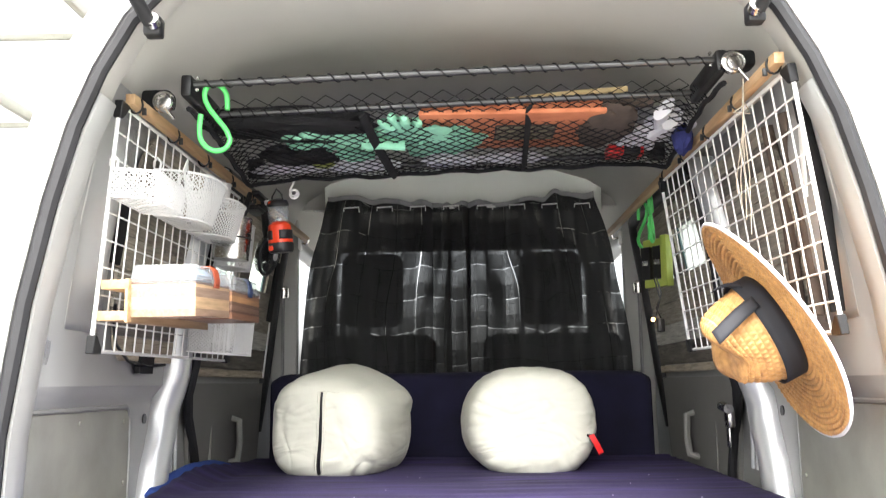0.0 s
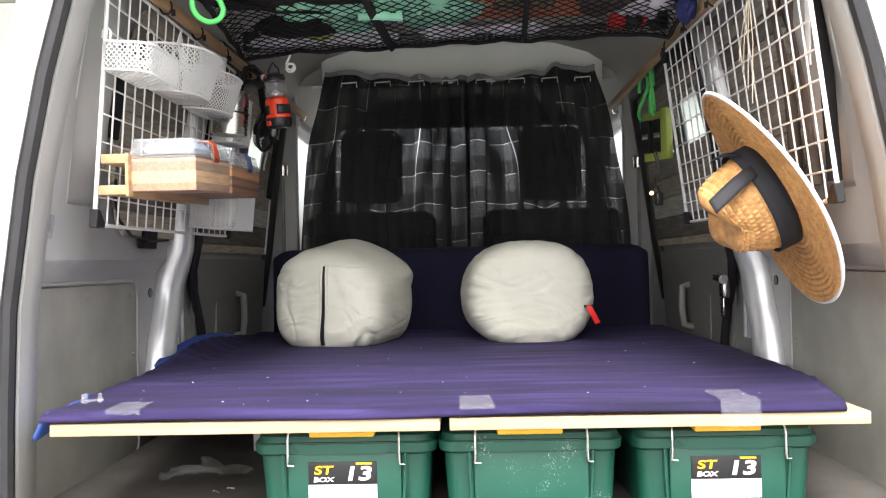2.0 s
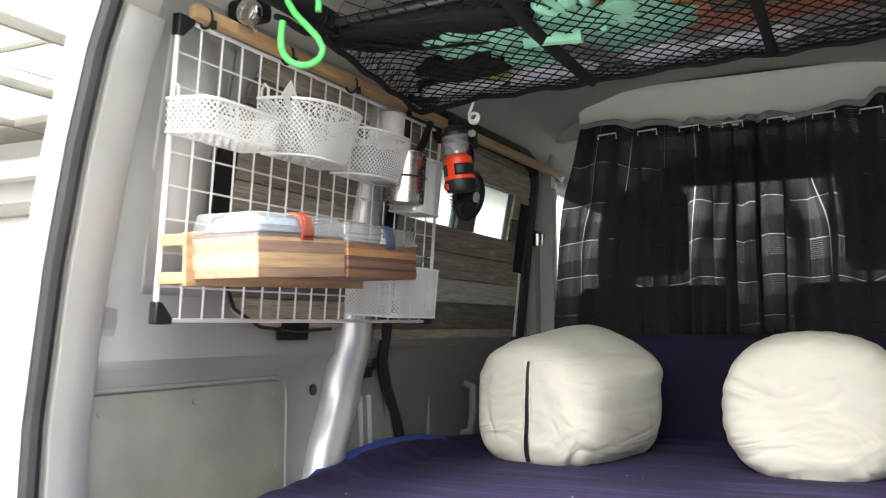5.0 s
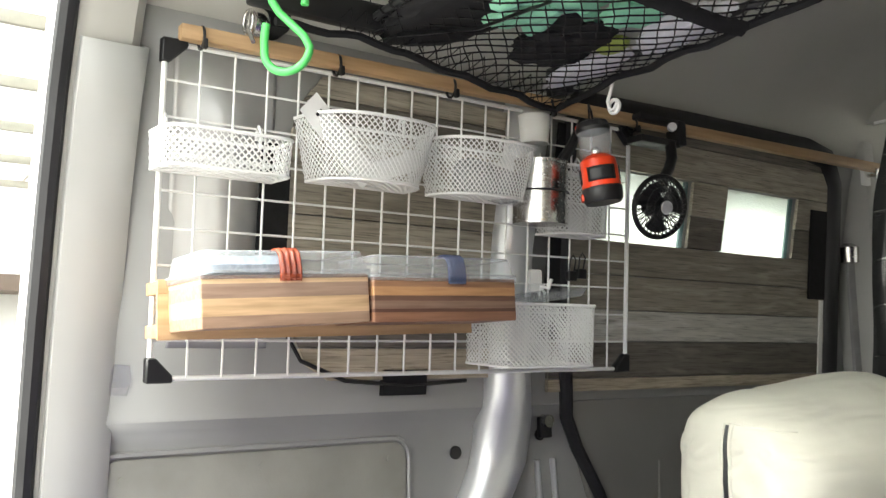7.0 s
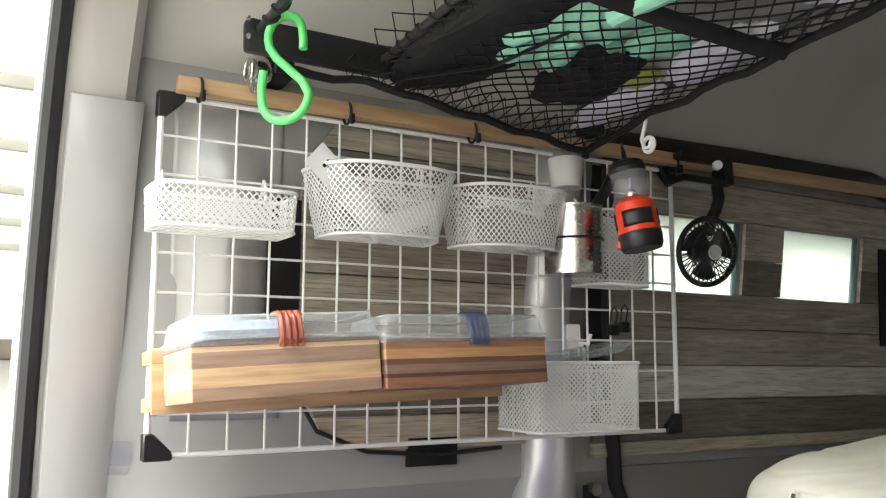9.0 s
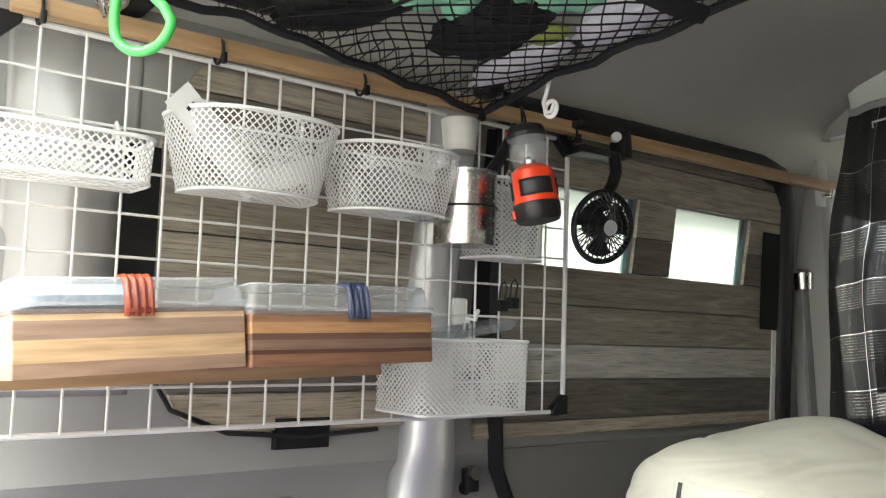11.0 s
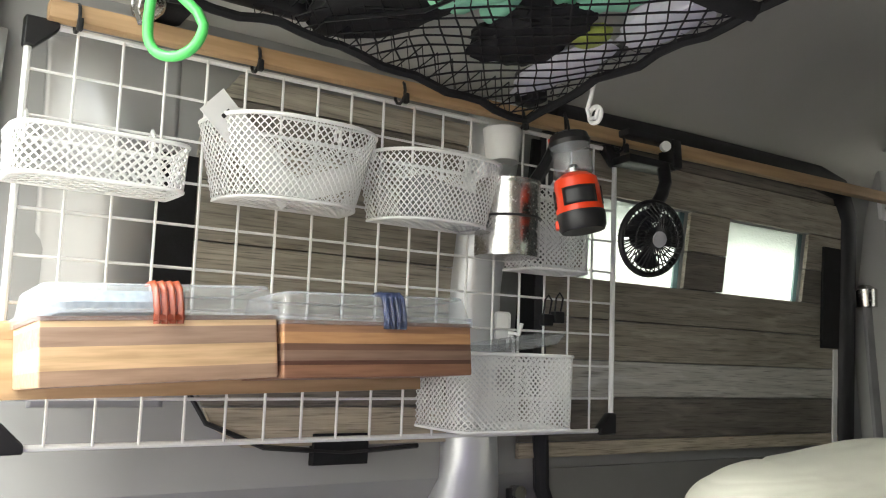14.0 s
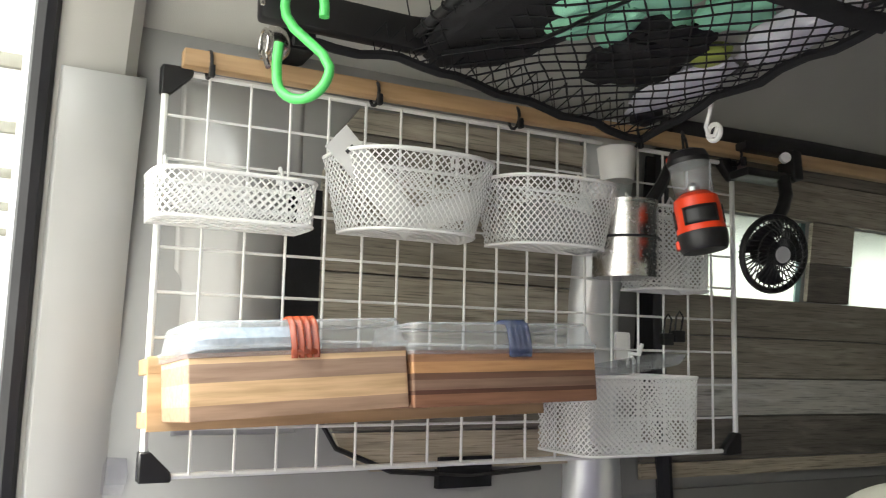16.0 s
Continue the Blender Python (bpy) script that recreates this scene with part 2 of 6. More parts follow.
PEACH = M("terracotta_cloth", (0.56, 0.20, 0.10), 0.9, c2=(0.42, 0.13, 0.06), scale=14, bump=0.4, bscale=350)
WHITECLOTH = M("white_cloth", (0.70, 0.70, 0.74), 0.9, var=0.06, scale=20, bump=0.4, bscale=300)
BROWNCLOTH = M("brown_cloth", (0.10, 0.075, 0.06), 0.9, var=0.25, scale=20, bump=0.4)
RED = M("red_plastic", (0.65, 0.02, 0.02), 0.45, var=0.1)
TWINE = M("faded_twine", (0.36, 0.31, 0.24), 0.85, var=0.15, scale=60)
TAN = M("tan_roll", (0.42, 0.32, 0.17), 0.8, var=0.2, scale=30, bump=0.4)
SEATCLOTH = M("dark_seat_cloth", (0.02, 0.02, 0.022), 0.9, var=0.2, bump=0.2)
CLEAR = see_through("clear_plastic", (0.82, 0.85, 0.87), 0.79, 0.10, 0.4)
GLASSY = see_through("crystal_plastic", (0.8, 0.82, 0.83), 0.86, 0.06, 0.3)
TAPE = see_through("clear_tape", (0.8, 0.8, 0.84), 0.90, 0.08, 0.2)
FILM = see_through("white_window_film", (0.72, 0.76, 0.72), 0.02, 0.3, 0.85)
POLY = see_through("frosted_roof_sheet", (0.72, 0.75, 0.75), 0.12, 0.3, 0.8)
HOUSEWALL = M("pale_render", (0.74, 0.73, 0.70), 0.85, var=0.05, scale=3, bump=0.3, bscale=80)
GROUND = M("concrete_ground", (0.34, 0.335, 0.32), 0.9, var=0.15, scale=2, bump=0.3, bscale=60)
DOORBROWN = M("brown_door_metal", (0.20, 0.15, 0.12), 0.45, var=0.08, scale=4, bump=0.05)
ALU = M("aluminium_frame", (0.36, 0.34, 0.29), 0.45, metal=0.3, var=0.05, bump=0.05)
BLUEGLASS = M("rippled_glass", (0.14, 0.16, 0.2), 0.15, c2=(0.06, 0.08, 0.09), scale=6, bump=0.2, bscale=40)
WOOD_A = banded("striped_wood_print", [(0, (0.42, 0.28, 0.19)), (0.22, (0.68, 0.47, 0.27)), (0.56, (0.38, 0.26, 0.19)), (0.84, (0.70, 0.50, 0.30)), (0.93, (0.16, 0.07, 0.04))])
WOOD_B = banded("dark_striped_wood_print", [(0, (0.24, 0.12, 0.07)), (0.22, (0.10, 0.045, 0.03)), (0.30, (0.22, 0.14, 0.10)), (0.48, (0.14, 0.075, 0.05)), (0.60, (0.42, 0.23, 0.11)), (0.80, (0.30, 0.16, 0.09)), (0.94, (0.14, 0.06, 0.04))])


def curtain_material():
    m = bpy.data.materials.new("sheer_black_check")
    m.use_nodes = True
    n, l = m.node_tree.nodes, m.node_tree.links
    b = n["Principled BSDF"]
    b.inputs["Base Color"].default_value = (0.016, 0.017, 0.018, 1)
    b.inputs["Roughness"].default_value = 0.9
    uv, sep = n.new("ShaderNodeTexCoord"), n.new("ShaderNodeSeparateXYZ")
    l.new(uv.outputs["UV"], sep.inputs[0])

    def op(kind, a, v):
        q = n.new("ShaderNodeMath")
        q.operation = kind
        l.new(a, q.inputs[0])
        if isinstance(v, float):
            q.inputs[1].default_value = v
        else:
            l.new(v, q.inputs[1])
        return q.outputs[0]

    u, v = sep.outputs[0], sep.outputs[1]
    fu, fv = op("FRACT", op("MULTIPLY", u, 1 / 0.115), 0.0), op("FRACT", op("MULTIPLY", v, 1 / 0.115), 0.0)
    lines = op("MAXIMUM", op("LESS_THAN", fu, 0.020), op("LESS_THAN", fv, 0.016))
    weave = op("LESS_THAN", op("FRACT", op("MULTIPLY", v, 1 / 0.0060), 0.0), 0.34)
    cells = op("GREATER_THAN", fv, 0.5)
    nz = n.new("ShaderNodeTexNoise")
    nz.inputs["Scale"].default_value = 520
    l.new(uv.outputs["UV"], nz.inputs["Vector"])
    speck = op("MULTIPLY", op("GREATER_THAN", nz.outputs[0], 0.53), 0.09)
    thin = op("MAXIMUM", op("MULTIPLY", lines, 0.50), op("ADD", op("MULTIPLY", op("MULTIPLY", weave, cells), 0.10), speck))
    smap, streak, sr = n.new("ShaderNodeMapping"), n.new("ShaderNodeTexNoise"), n.new("ShaderNodeMapRange")
    smap.inputs["Scale"].default_value = (26, 1.6, 1)
    l.new(uv.outputs["UV"], smap.inputs[0]), l.new(smap.outputs[0], streak.inputs["Vector"])
    streak.inputs["Scale"].default_value, streak.inputs["Detail"].default_value = 1.0, 2.0
    sr.inputs[1].default_value, sr.inputs[2].default_value, sr.inputs[3].default_value, sr.inputs[4].default_value = 0.40, 0.66, 0.04, 1.35
    l.new(streak.outputs[0], sr.inputs[0])
    thin = op("MULTIPLY", thin, sr.outputs[0])
    alpha = n.new("ShaderNodeMath")
    alpha.operation = "SUBTRACT"
    alpha.inputs[0].default_value = 1.0
    l.new(thin, alpha.inputs[1])
    l.new(alpha.outputs[0], b.inputs["Alpha"])
    return m


CURTAIN = curtain_material()
TRIM_DARK = M("dark_door_plastic", (0.20, 0.195, 0.18), 0.55, var=0.06, scale=6, bump=0.12, bscale=700)
TEAL = see_through("teal_acrylic_edge", (0.22, 0.32, 0.33), 0.25, 0.1, 0.5)
HEMGREY = M("grey_hem_cloth", (0.32, 0.32, 0.32), 0.9, var=0.1, bump=0.3)


# ---- building helpers ----
def obj(name, bm, material, smooth=True):
    me = bpy.data.meshes.new(name)
    bm.normal_update()
    bm.to_mesh(me)
    bm.free()
    me.materials.append(material)
    if smooth:
        me.polygons.foreach_set("use_smooth", [True] * len(me.polygons))
        me.set_sharp_from_angle(angle=radians(38))
    return new(name, me)


def part(name, bm, material, parent, label="", at=None):
    ob = obj(name, bm, material)
    ob.parent = parent
    if at is not None:
        ob.matrix_local = at
    return tagged(ob, label)


def again(ob, m=None, parent=None):
    """A further object on the same mesh."""
    c = new(ob.name.split(".")[0], ob.data)
    c.parent = parent or ob.parent
    if m is not None:
        c.matrix_local = m
    return c


def thing(name, label, category, loc=(0, 0, 0), rz=0, group="", kind="", m=None):
    e = new(name)
    e.empty_display_size = 0.05
    e.matrix_world = m if m is not None else pose(*loc, 0, 0, rz)
    return tagged(e, label, category, group, kind)


def box(c, s, bevel=0.0, bm=None, seg=2, taper=None):
    bm = bm or bmesh.new()
    r = bmesh.ops.create_cube(bm, size=1)
    for v in r["verts"]:
        k = taper if (taper and v.co.z < 0) else 1
        v.co = Vector((c[0] + v.co.x * s[0] * k, c[1] + v.co.y * s[1] * k, c[2] + v.co.z * s[2]))
    if bevel:
        es = list({e for v in r["verts"] for e in v.link_edges})
        bmesh.ops.bevel(bm, geom=es, offset=bevel, segments=seg, affect="EDGES", profile=0.5)
    return bm


def tube(pts, r, n=8, closed=False, bm=None, flat=1.0):
    """A round bar along points; r may be a list."""
    bm = bm or bmesh.new()
    P = [Vector(p) for p in pts]
    N, rings, prev = len(P), [], None
    for i, p in enumerate(P):
        a = P[(i + 1) % N] if (closed or i < N - 1) else p
        b = P[i - 1] if (closed or i > 0) else p
        d = (a - b).normalized()
        if prev is None:
            prev = d.orthogonal().normalized()
        side = (prev - d * prev.dot(d)).normalized()
        prev = side
        up = d.cross(side)
        rr = float(r[i] if isinstance(r, (list, tuple)) else r)
        rings.append([bm.verts.new(p + rr * (math.cos(2 * math.pi * k / n) * side + flat * math.sin(2 * math.pi * k / n) * up)) for k in range(n)])
    for i in range(N if closed else N - 1):
        A, B = rings[i], rings[(i + 1) % N]
        for k in range(n):
            bm.faces.new((A[k], A[(k + 1) % n], B[(k + 1) % n], B[k]))
    if not closed:
        bm.faces.new(rings[0][::-1])
        bm.faces.new(rings[-1])
    return bm


def turned(profile, n=32, bm=None, sx=1.0, sy=1.0):
    """Turned about z from (radius, z) pairs."""
    bm = bm or bmesh.new()
    rings = []
    for r, z in profile:
        rings.append([bm.verts.new((sx * r * math.cos(2 * math.pi * k / n), sy * r * math.sin(2 * math.pi * k / n), z)) for k in range(n)])
    for A, B in zip(rings, rings[1:]):
        for k in range(n):
            bm.faces.new((A[k], A[(k + 1) % n], B[(k + 1) % n], B[k]))
    if profile[0][0] > 1e-4:
        bm.faces.new(rings[0][::-1])
    if profile[-1][0] > 1e-4:
        bm.faces.new(rings[-1])
    bmesh.ops.remove_doubles(bm, verts=bm.verts, dist=1e-5)
    return bm


def sheet(fn, nu, nv, skip=None, bm=None, uv=False):
    """A grid sheet from fn(u, v), u and v from 0 to 1; skip(u, v) leaves cells out."""
    bm = bm or bmesh.new()
    V = [[bm.verts.new(fn(i / nu, j / nv)) for j in range(nv + 1)] for i in range(nu + 1)]
    lay = bm.loops.layers.uv.new("UVMap") if uv else None
    for i in range(nu):
        for j in range(nv):
            if skip and skip((i + 0.5) / nu, (j + 0.5) / nv):
                continue
            f = bm.faces.new((V[i][j], V[i + 1][j], V[i + 1][j + 1], V[i][j + 1]))
            if uv:
                for lp, (a, b) in zip(f.loops, ((i, j), (i + 1, j), (i + 1, j + 1), (i, j + 1))):
                    lp[lay].uv = uv(a / nu, b / nv)
    if skip:
        bmesh.ops.delete(bm, geom=[v for v in bm.verts if not v.link_faces], context="VERTS")
    return bm


def lattice(fn, nu, nv, wide, bm=None, closed=False):
    """Expanded-metal or net sheet: diamond holes over fn(u, v)."""
    bm = bm or bmesh.new()
    k = 1 - wide
    for j in range(2 * nv - 1):
        for i in range(nu):
            cu, cv = (i + 0.5 + 0.5 * (j % 2)) / nu, (j + 1) / (2 * nv)
            if not closed and cu + 0.5 / nu > 1.001:
                continue
            o = [(cu - 0.5 / nu, cv), (cu, cv - 0.5 / nv), (cu + 0.5 / nu, cv), (cu, cv + 0.5 / nv)]
            q = [(cu + (a - cu) * k, cv + (b - cv) * k) for a, b in o]
            O, Q = [bm.verts.new(fn(*p)) for p in o], [bm.verts.new(fn(*p)) for p in q]
            for e in range(4):
                bm.faces.new((O[e], O[(e + 1) % 4], Q[(e + 1) % 4], Q[e]))
    bmesh.ops.remove_doubles(bm, verts=bm.verts, dist=2e-5)
    return bm


def thick(ob, t, offset=0.0):
    md = ob.modifiers.new("thickness", "SOLIDIFY")
    md.thickness, md.offset = t, offset
    return ob


def text_mesh(body, size, depth=0.0006):
    cu = bpy.data.curves.new("lettering", "FONT")
    cu.body, cu.size, cu.extrude = body, size, depth
    cu.offset = size * 0.025
    cu.align_x, cu.align_y = "CENTER", "CENTER"
    tmp = bpy.data.objects.new("lettering", cu)
    scene.collection.objects.link(tmp)
    me = bpy.data.meshes.new_from_object(tmp.evaluated_get(bpy.context.evaluated_depsgraph_get()))
    bm = bmesh.new()
    bm.from_mesh(me)
    bpy.data.objects.remove(tmp)
    bpy.data.curves.remove(cu)
    bpy.data.meshes.remove(me)
    return bm


def rr(w, d, r, n=4):
    """Rounded rectangle outline about the origin."""
    pts = []
    for sx, sy, a0 in ((1, 1, 0), (-1, 1, 90), (-1, -1, 180), (1, -1, 270)):
        for k in range(n + 1):
            a = radians(a0 + 90 * k / n)
            pts.append((sx * (w / 2 - r) + r * math.cos(a), sy * (d / 2 - r) + r * math.sin(a)))
    return pts


def loft(levels, bm=None, at=(0, 0), top=True, bottom=True):
    """Rounded rectangles (width, depth, radius, z) joined upwards."""
    bm = bm or bmesh.new()
    rings = [[bm.verts.new((at[0] + x, at[1] + y, z)) for x, y in rr(w, d, r)] for w, d, r, z in levels]
    for A, B in zip(rings, rings[1:]):
        n = len(A)
        for k in range(n):
            bm.faces.new((A[k], A[(k + 1) % n], B[(k + 1) % n], B[k]))
    if bottom:
        bm.faces.new(rings[0][::-1])
    if top:
        bm.faces.new(rings[-1])
    return bm


def lerp_table(tab, z):
    return float(np.interp(z, [a for a, _ in tab], [b for _, b in tab]))


# ---- van shell ----
FLOOR_Z, BED_Z = 0.725, 0.905
WALL = [(0.70, 0.765), (1.10, 0.765), (1.135, 0.76), (1.165, 0.735), (1.20, 0.735), (1.45, 0.705), (1.70, 0.655), (1.78, 0.625), (1.85, 0.575), (1.91, 0.48), (1.945, 0.36)]


def wall_x(z):
    return lerp_table(WALL, z)


def smooth(a, b, x):
    t = min(1.0, max(0.0, (x - a) / (b - a)))
    return t * t * (3 - 2 * t)


def wall_side(side, name):
    ys = [0.10, 0.36, 0.38, 0.80, 0.82, 0.95, 1.067, 1.326, 1.44, 1.70, 1.86, 1.95, 2.0, 2.12, 2.85, 2.95, 3.05]
    zs = [0.70, 0.9, 1.06, 1.10, 1.135, 1.15, 1.165, 1.18, 1.24, 1.482, 1.622, 1.68, 1.74]
    win = [(1.067, 1.326, 1.482, 1.622), (1.44, 1.70, 1.482, 1.622), (2.12, 2.85, 1.18, 1.68)]
    bm = bmesh.new()
    V = {(i, j): bm.verts.new((side * wall_x(z), y, z)) for i, y in enumerate(ys) for j, z in enumerate(zs)}
    for i in range(len(ys) - 1):
        for j in range(len(zs) - 1):
            cy, cz = (ys[i] + ys[i + 1]) / 2, (zs[j] + zs[j + 1]) / 2
            if any(a < cy < b and c < cz < d for a, b, c, d in win):
                continue
            bm.faces.new([V[i, j], V[i + 1, j], V[i + 1, j + 1], V[i, j + 1]][:: 1 if side > 0 else -1])
    ob = thick(obj(name, bm, TRIM), 0.03, 1 if side < 0 else 1)
    return tagged(ob, "grey moulded plastic side lining of the van", "wall", kind="structure")


wall_side(-1, "wall_left")
wall_side(1, "wall_right")

# roof lining: an arch across the van
ARCH = [(wall_x(z), z) for z in (1.74, 1.78, 1.82, 1.85, 1.88, 1.91, 1.93, 1.945)] + [(0.24, 1.958), (0.12, 1.963), (0.0, 1.965)]
ARCH = ARCH + [(-x, z) for x, z in ARCH[-2::-1]]
bm = bmesh.new()
rows_ = [[bm.verts.new((x, y, z)) for x, z in ARCH] for y in (0.10, 0.6, 1.1, 1.6, 1.95, 2.4, 3.05)]
for A, B in zip(rows_, rows_[1:]):
    for k in range(len(ARCH) - 1):
        bm.faces.new((A[k], A[k + 1], B[k + 1], B[k]))
tagged(thick(obj("ceiling", bm, HEADLINER), 0.03, -1), "dark grey fabric headliner of the van", "ceiling", kind="structure")

# sloped lining part over the cab opening, cab light put into its pale colour
def fascia(u, v):
    x = -0.52 + 1.04 * u
    edge = min(1.0, min(u, 1 - u) / 0.06)
    z = 1.80 + 0.158 * v * (0.72 + 0.28 * math.sqrt(edge))
    return (x + 0.015, 1.90 - 0.03 * v ** 1.5, z)


tagged(thick(obj("trim_front_header", sheet(fascia, 40, 8), FASCIA), 0.02), "header lining above the cab curtain, coloured bright for light from the cab", "trim", kind="structure")
bm = box((0, 1.93, 1.90), (1.3, 0.03, 0.16))
tagged(obj("trim_cab_header", bm, HEADLINER), "grey lining over the cab opening", "trim", kind="structure")

bm = box((0, 1.5, FLOOR_Z - 0.02), (1.53, 3.1, 0.04))
tagged(obj("floor", bm, FLOORMAT), "worn grey vinyl load floor", "floor", kind="structure")

# front of the cab with the windscreen opening
bm = bmesh.new()
for c, s in (((0, 3.07, 0.95), (1.5, 0.04, 0.5)), ((0, 3.07, 1.90), (1.5, 0.04, 0.15)), ((-0.69, 3.07, 1.50), (0.12, 0.04, 0.62)), ((0.69, 3.07, 1.50), (0.12, 0.04, 0.62))):
    box(c, s, bm=bm)
tagged(obj("wall_front", bm, BLACK), "cab front with the windscreen opening", "wall", kind="structure")

# tail opening ring: pale jamb and black seal
RING = [(0.755, 0.70), (0.752, 0.9), (0.745, 1.08), (0.715, 1.30), (0.68, 1.47), (0.645, 1.60), (0.605, 1.70), (0.555, 1.79), (0.48, 1.87), (0.37, 1.915), (0.2, 1.935), (0, 1.94)]
RING = RING + [(-x, z) for x, z in RING[-2::-1]]


def ring_sheet(offsets, way=None):
    """offsets: (inwards, y) pairs swept round the opening."""
    bm = bmesh.new()
    rows2 = []
    way = way or RING
    for k, (x, z) in enumerate(way):
        a, b = way[max(0, k - 1)], way[min(len(way) - 1, k + 1)]
        t = Vector((b[0] - a[0], b[1] - a[1])).normalized()
        nrm = Vector((-t.y, t.x))
        rows2.append([bm.verts.new((x + nrm.x * o, y, z + nrm.y * o)) for o, y in offsets])
    for A, B in zip(rows2, rows2[1:]):
        for k in range(len(offsets) - 1):
            bm.faces.new((A[k], A[k + 1], B[k + 1], B[k]))
    return bm


jamb = obj("trim_tail_jamb", ring_sheet([(-0.05, 0.05), (-0.012, 0.058), (0.0, 0.075), (0.004, 0.105), (-0.002, 0.145), (-0.02, 0.16), (-0.06, 0.16)]), JAMB)
tagged(jamb, "pale grey painted frame of the tailgate opening", "trim", kind="structure")
seal = obj("trim_tail_seal", tube([(x, 0.06, z) for x, z in RING], 0.013, 8), RUBBER)
tagged(seal, "black rubber tailgate seal", "trim", kind="structure")
bm = ring_sheet([(-0.012, 0.05), (-0.03, 0.042), (-0.055, 0.05), (-0.10, 0.10), (-0.10, 0.5)])
tagged(obj("trim_body_side", bm, SILVER), "silver painted body edge round the tailgate", "trim", kind="structure")

# ---- outside ----
bm = box((0, 0, -0.02), (160, 160, 0.04))
tagged(obj("ground", bm, GROUND), "pale concrete yard", "ground", kind="structure")

# ---- bed ----
def bed_board(x0, x1):
    b = thing("bed_board", "pale pine plywood bed board under the purple blanket", "bed board", ((x0 + x1) / 2, 0, BED_Z - 0.013), group="bed boards")
    part("board", box((0, 0.80, 0), (x1 - x0, 1.6, 0.020), 0.002), PALEPINE, b)
    return b


bed_board(-0.652, -0.033)
bed_board(-0.018, 0.636)


def blanket(u, v):
    x, y = -0.665 + 1.315 * u, -0.004 + 1.642 * v
    if x > 0.5:
        x -= 0.05 * max(0, 1 - v * 6) * (x - 0.5) / 0.14
    side = 0.045 * max(0, v * 2 - 0.1) if v < 0.5 else 0.04
    x *= 1 + side
    z = BED_Z + 0.008 + 0.004 * noise.noise((x * 3, y * 5, 0)) + 0.0016 * math.sin(y * 75 + 2 * noise.noise((x * 2, y * 2, 3))) * (0.5 + noise.noise((x * 2, y * 3, 9)))
    lift = max(0, -x - 0.62) / 0.1
    z += lift * 0.05 * math.exp(-((y - 1.0) / 0.35) ** 2)
    if v == 0:
        z -= 0.008
    return (x, y, z)


bed = thing("bed_blanket", "purple velour blanket spread over the bed boards", "blanket", (0, 0, 0))
thick(part("cover", sheet(blanket, 90, 150), VELVET, bed), 0.006, 1)
def corner(u, v):
    return (-0.655 - 0.034 * u, 0.004 + 0.20 * v + 0.02 * u, BED_Z + 0.0125 - 0.045 * u ** 1.4 * (1 - v) ** 0.7 - 0.002 * math.sin(9 * v))
thick(part("hanging_corner", sheet(corner, 10, 14), BLUE, bed, "blue-purple blanket corner hanging over the edge"), 0.006)
def turnup(u, v):
    y = 0.72 + 0.62 * u
    h = 0.045 * math.sin(math.pi * min(1, u * 1.0)) ** 0.7
    return (-0.708 - 0.03 * v + 0.05 * u, y, BED_Z + 0.005 + h * (0.6 + 0.5 * v) + 0.004 * noise.noise((y * 9, v, 0)))
thick(part("turned_edge", sheet(turnup, 24, 4), BLUE, bed, "bright blue underside of the turned-up blanket edge"), 0.008)

def tape(x, w, y0, y1, hang):
    t = thing("tape_strip", "crumpled clear tape holding the blanket edge", "tape", (x, 0, BED_Z + 0.018), group="clear tape strips")
    def fn(u, v):
        s = v * (y1 + hang)
        y, z = (y1 - s, 0.0) if s < y1 else (-0.0035, -(s - y1))
        return ((u - 0.5) * w * (0.92 + 0.08 * v) + 0.004 * v, y - 0.004, z + 0.0030 * abs(noise.noise((u * 6, v * 9, x))) + 0.0012 * noise.noise((u * 17, v * 20, x)) + 0.001)
    part("strip", sheet(fn, 22, 34), TAPE, t)
tape(-0.535, 0.055, 0, 0.075, 0.008)
tape(0.022, 0.055, 0, 0.085, 0.008)
tape(0.43, 0.062, 0, 0.10, 0.042)

clip = thing("plastic_clip", "small clear plastic clip lying on the blanket", "clip", (-0.625, 0.10, BED_Z + 0.019), 25)
clip.scale = (0.62, 0.62, 0.62)
part("bar", box((0, 0, 0), (0.06, 0.008, 0.006), 0.002), CLEAR, clip)
part("foot", tube([(-0.02, 0, -0.006), (-0.02, 0, 0.018)], 0.008, 10), CLEAR, clip)
again(part("knob", tube([(0.02, 0, -0.006), (0.02, 0, 0.018)], 0.006, 10), CLEAR, clip))

back = thing("seat_back", "folded rear seat back draped in dark navy cloth", "seat back", (0, 1.66, BED_Z))
def drape(u, v):
    x = -0.64 + 1.27 * u
    a = v * math.pi
    r = 0.05
    edge = min(1, min(u, 1 - u) / 0.04) ** 0.5
    if v < 0.45:
        y, z = -0.06 + 0.02 * v, 0.27 * v / 0.45
    else:
        b = (v - 0.45) / 0.55 * math.pi
        y, z = -0.001 - 0.05 * math.cos(b), 0.27 + 0.022 * math.sin(b) - 0.25 * max(0, v - 0.8)
    return (x, y + 0.006 * noise.noise((x * 4, v * 3, 1)), z * (0.93 + 0.07 * edge) + 0.004 * noise.noise((x * 5, 2, v)))
thick(part("cover", sheet(drape, 60, 30), NAVY, back), 0.01, -1)
part("cushion", box((0, 0.005, 0.12), (1.2, 0.08, 0.24), 0.02), SEATCLOTH, back)


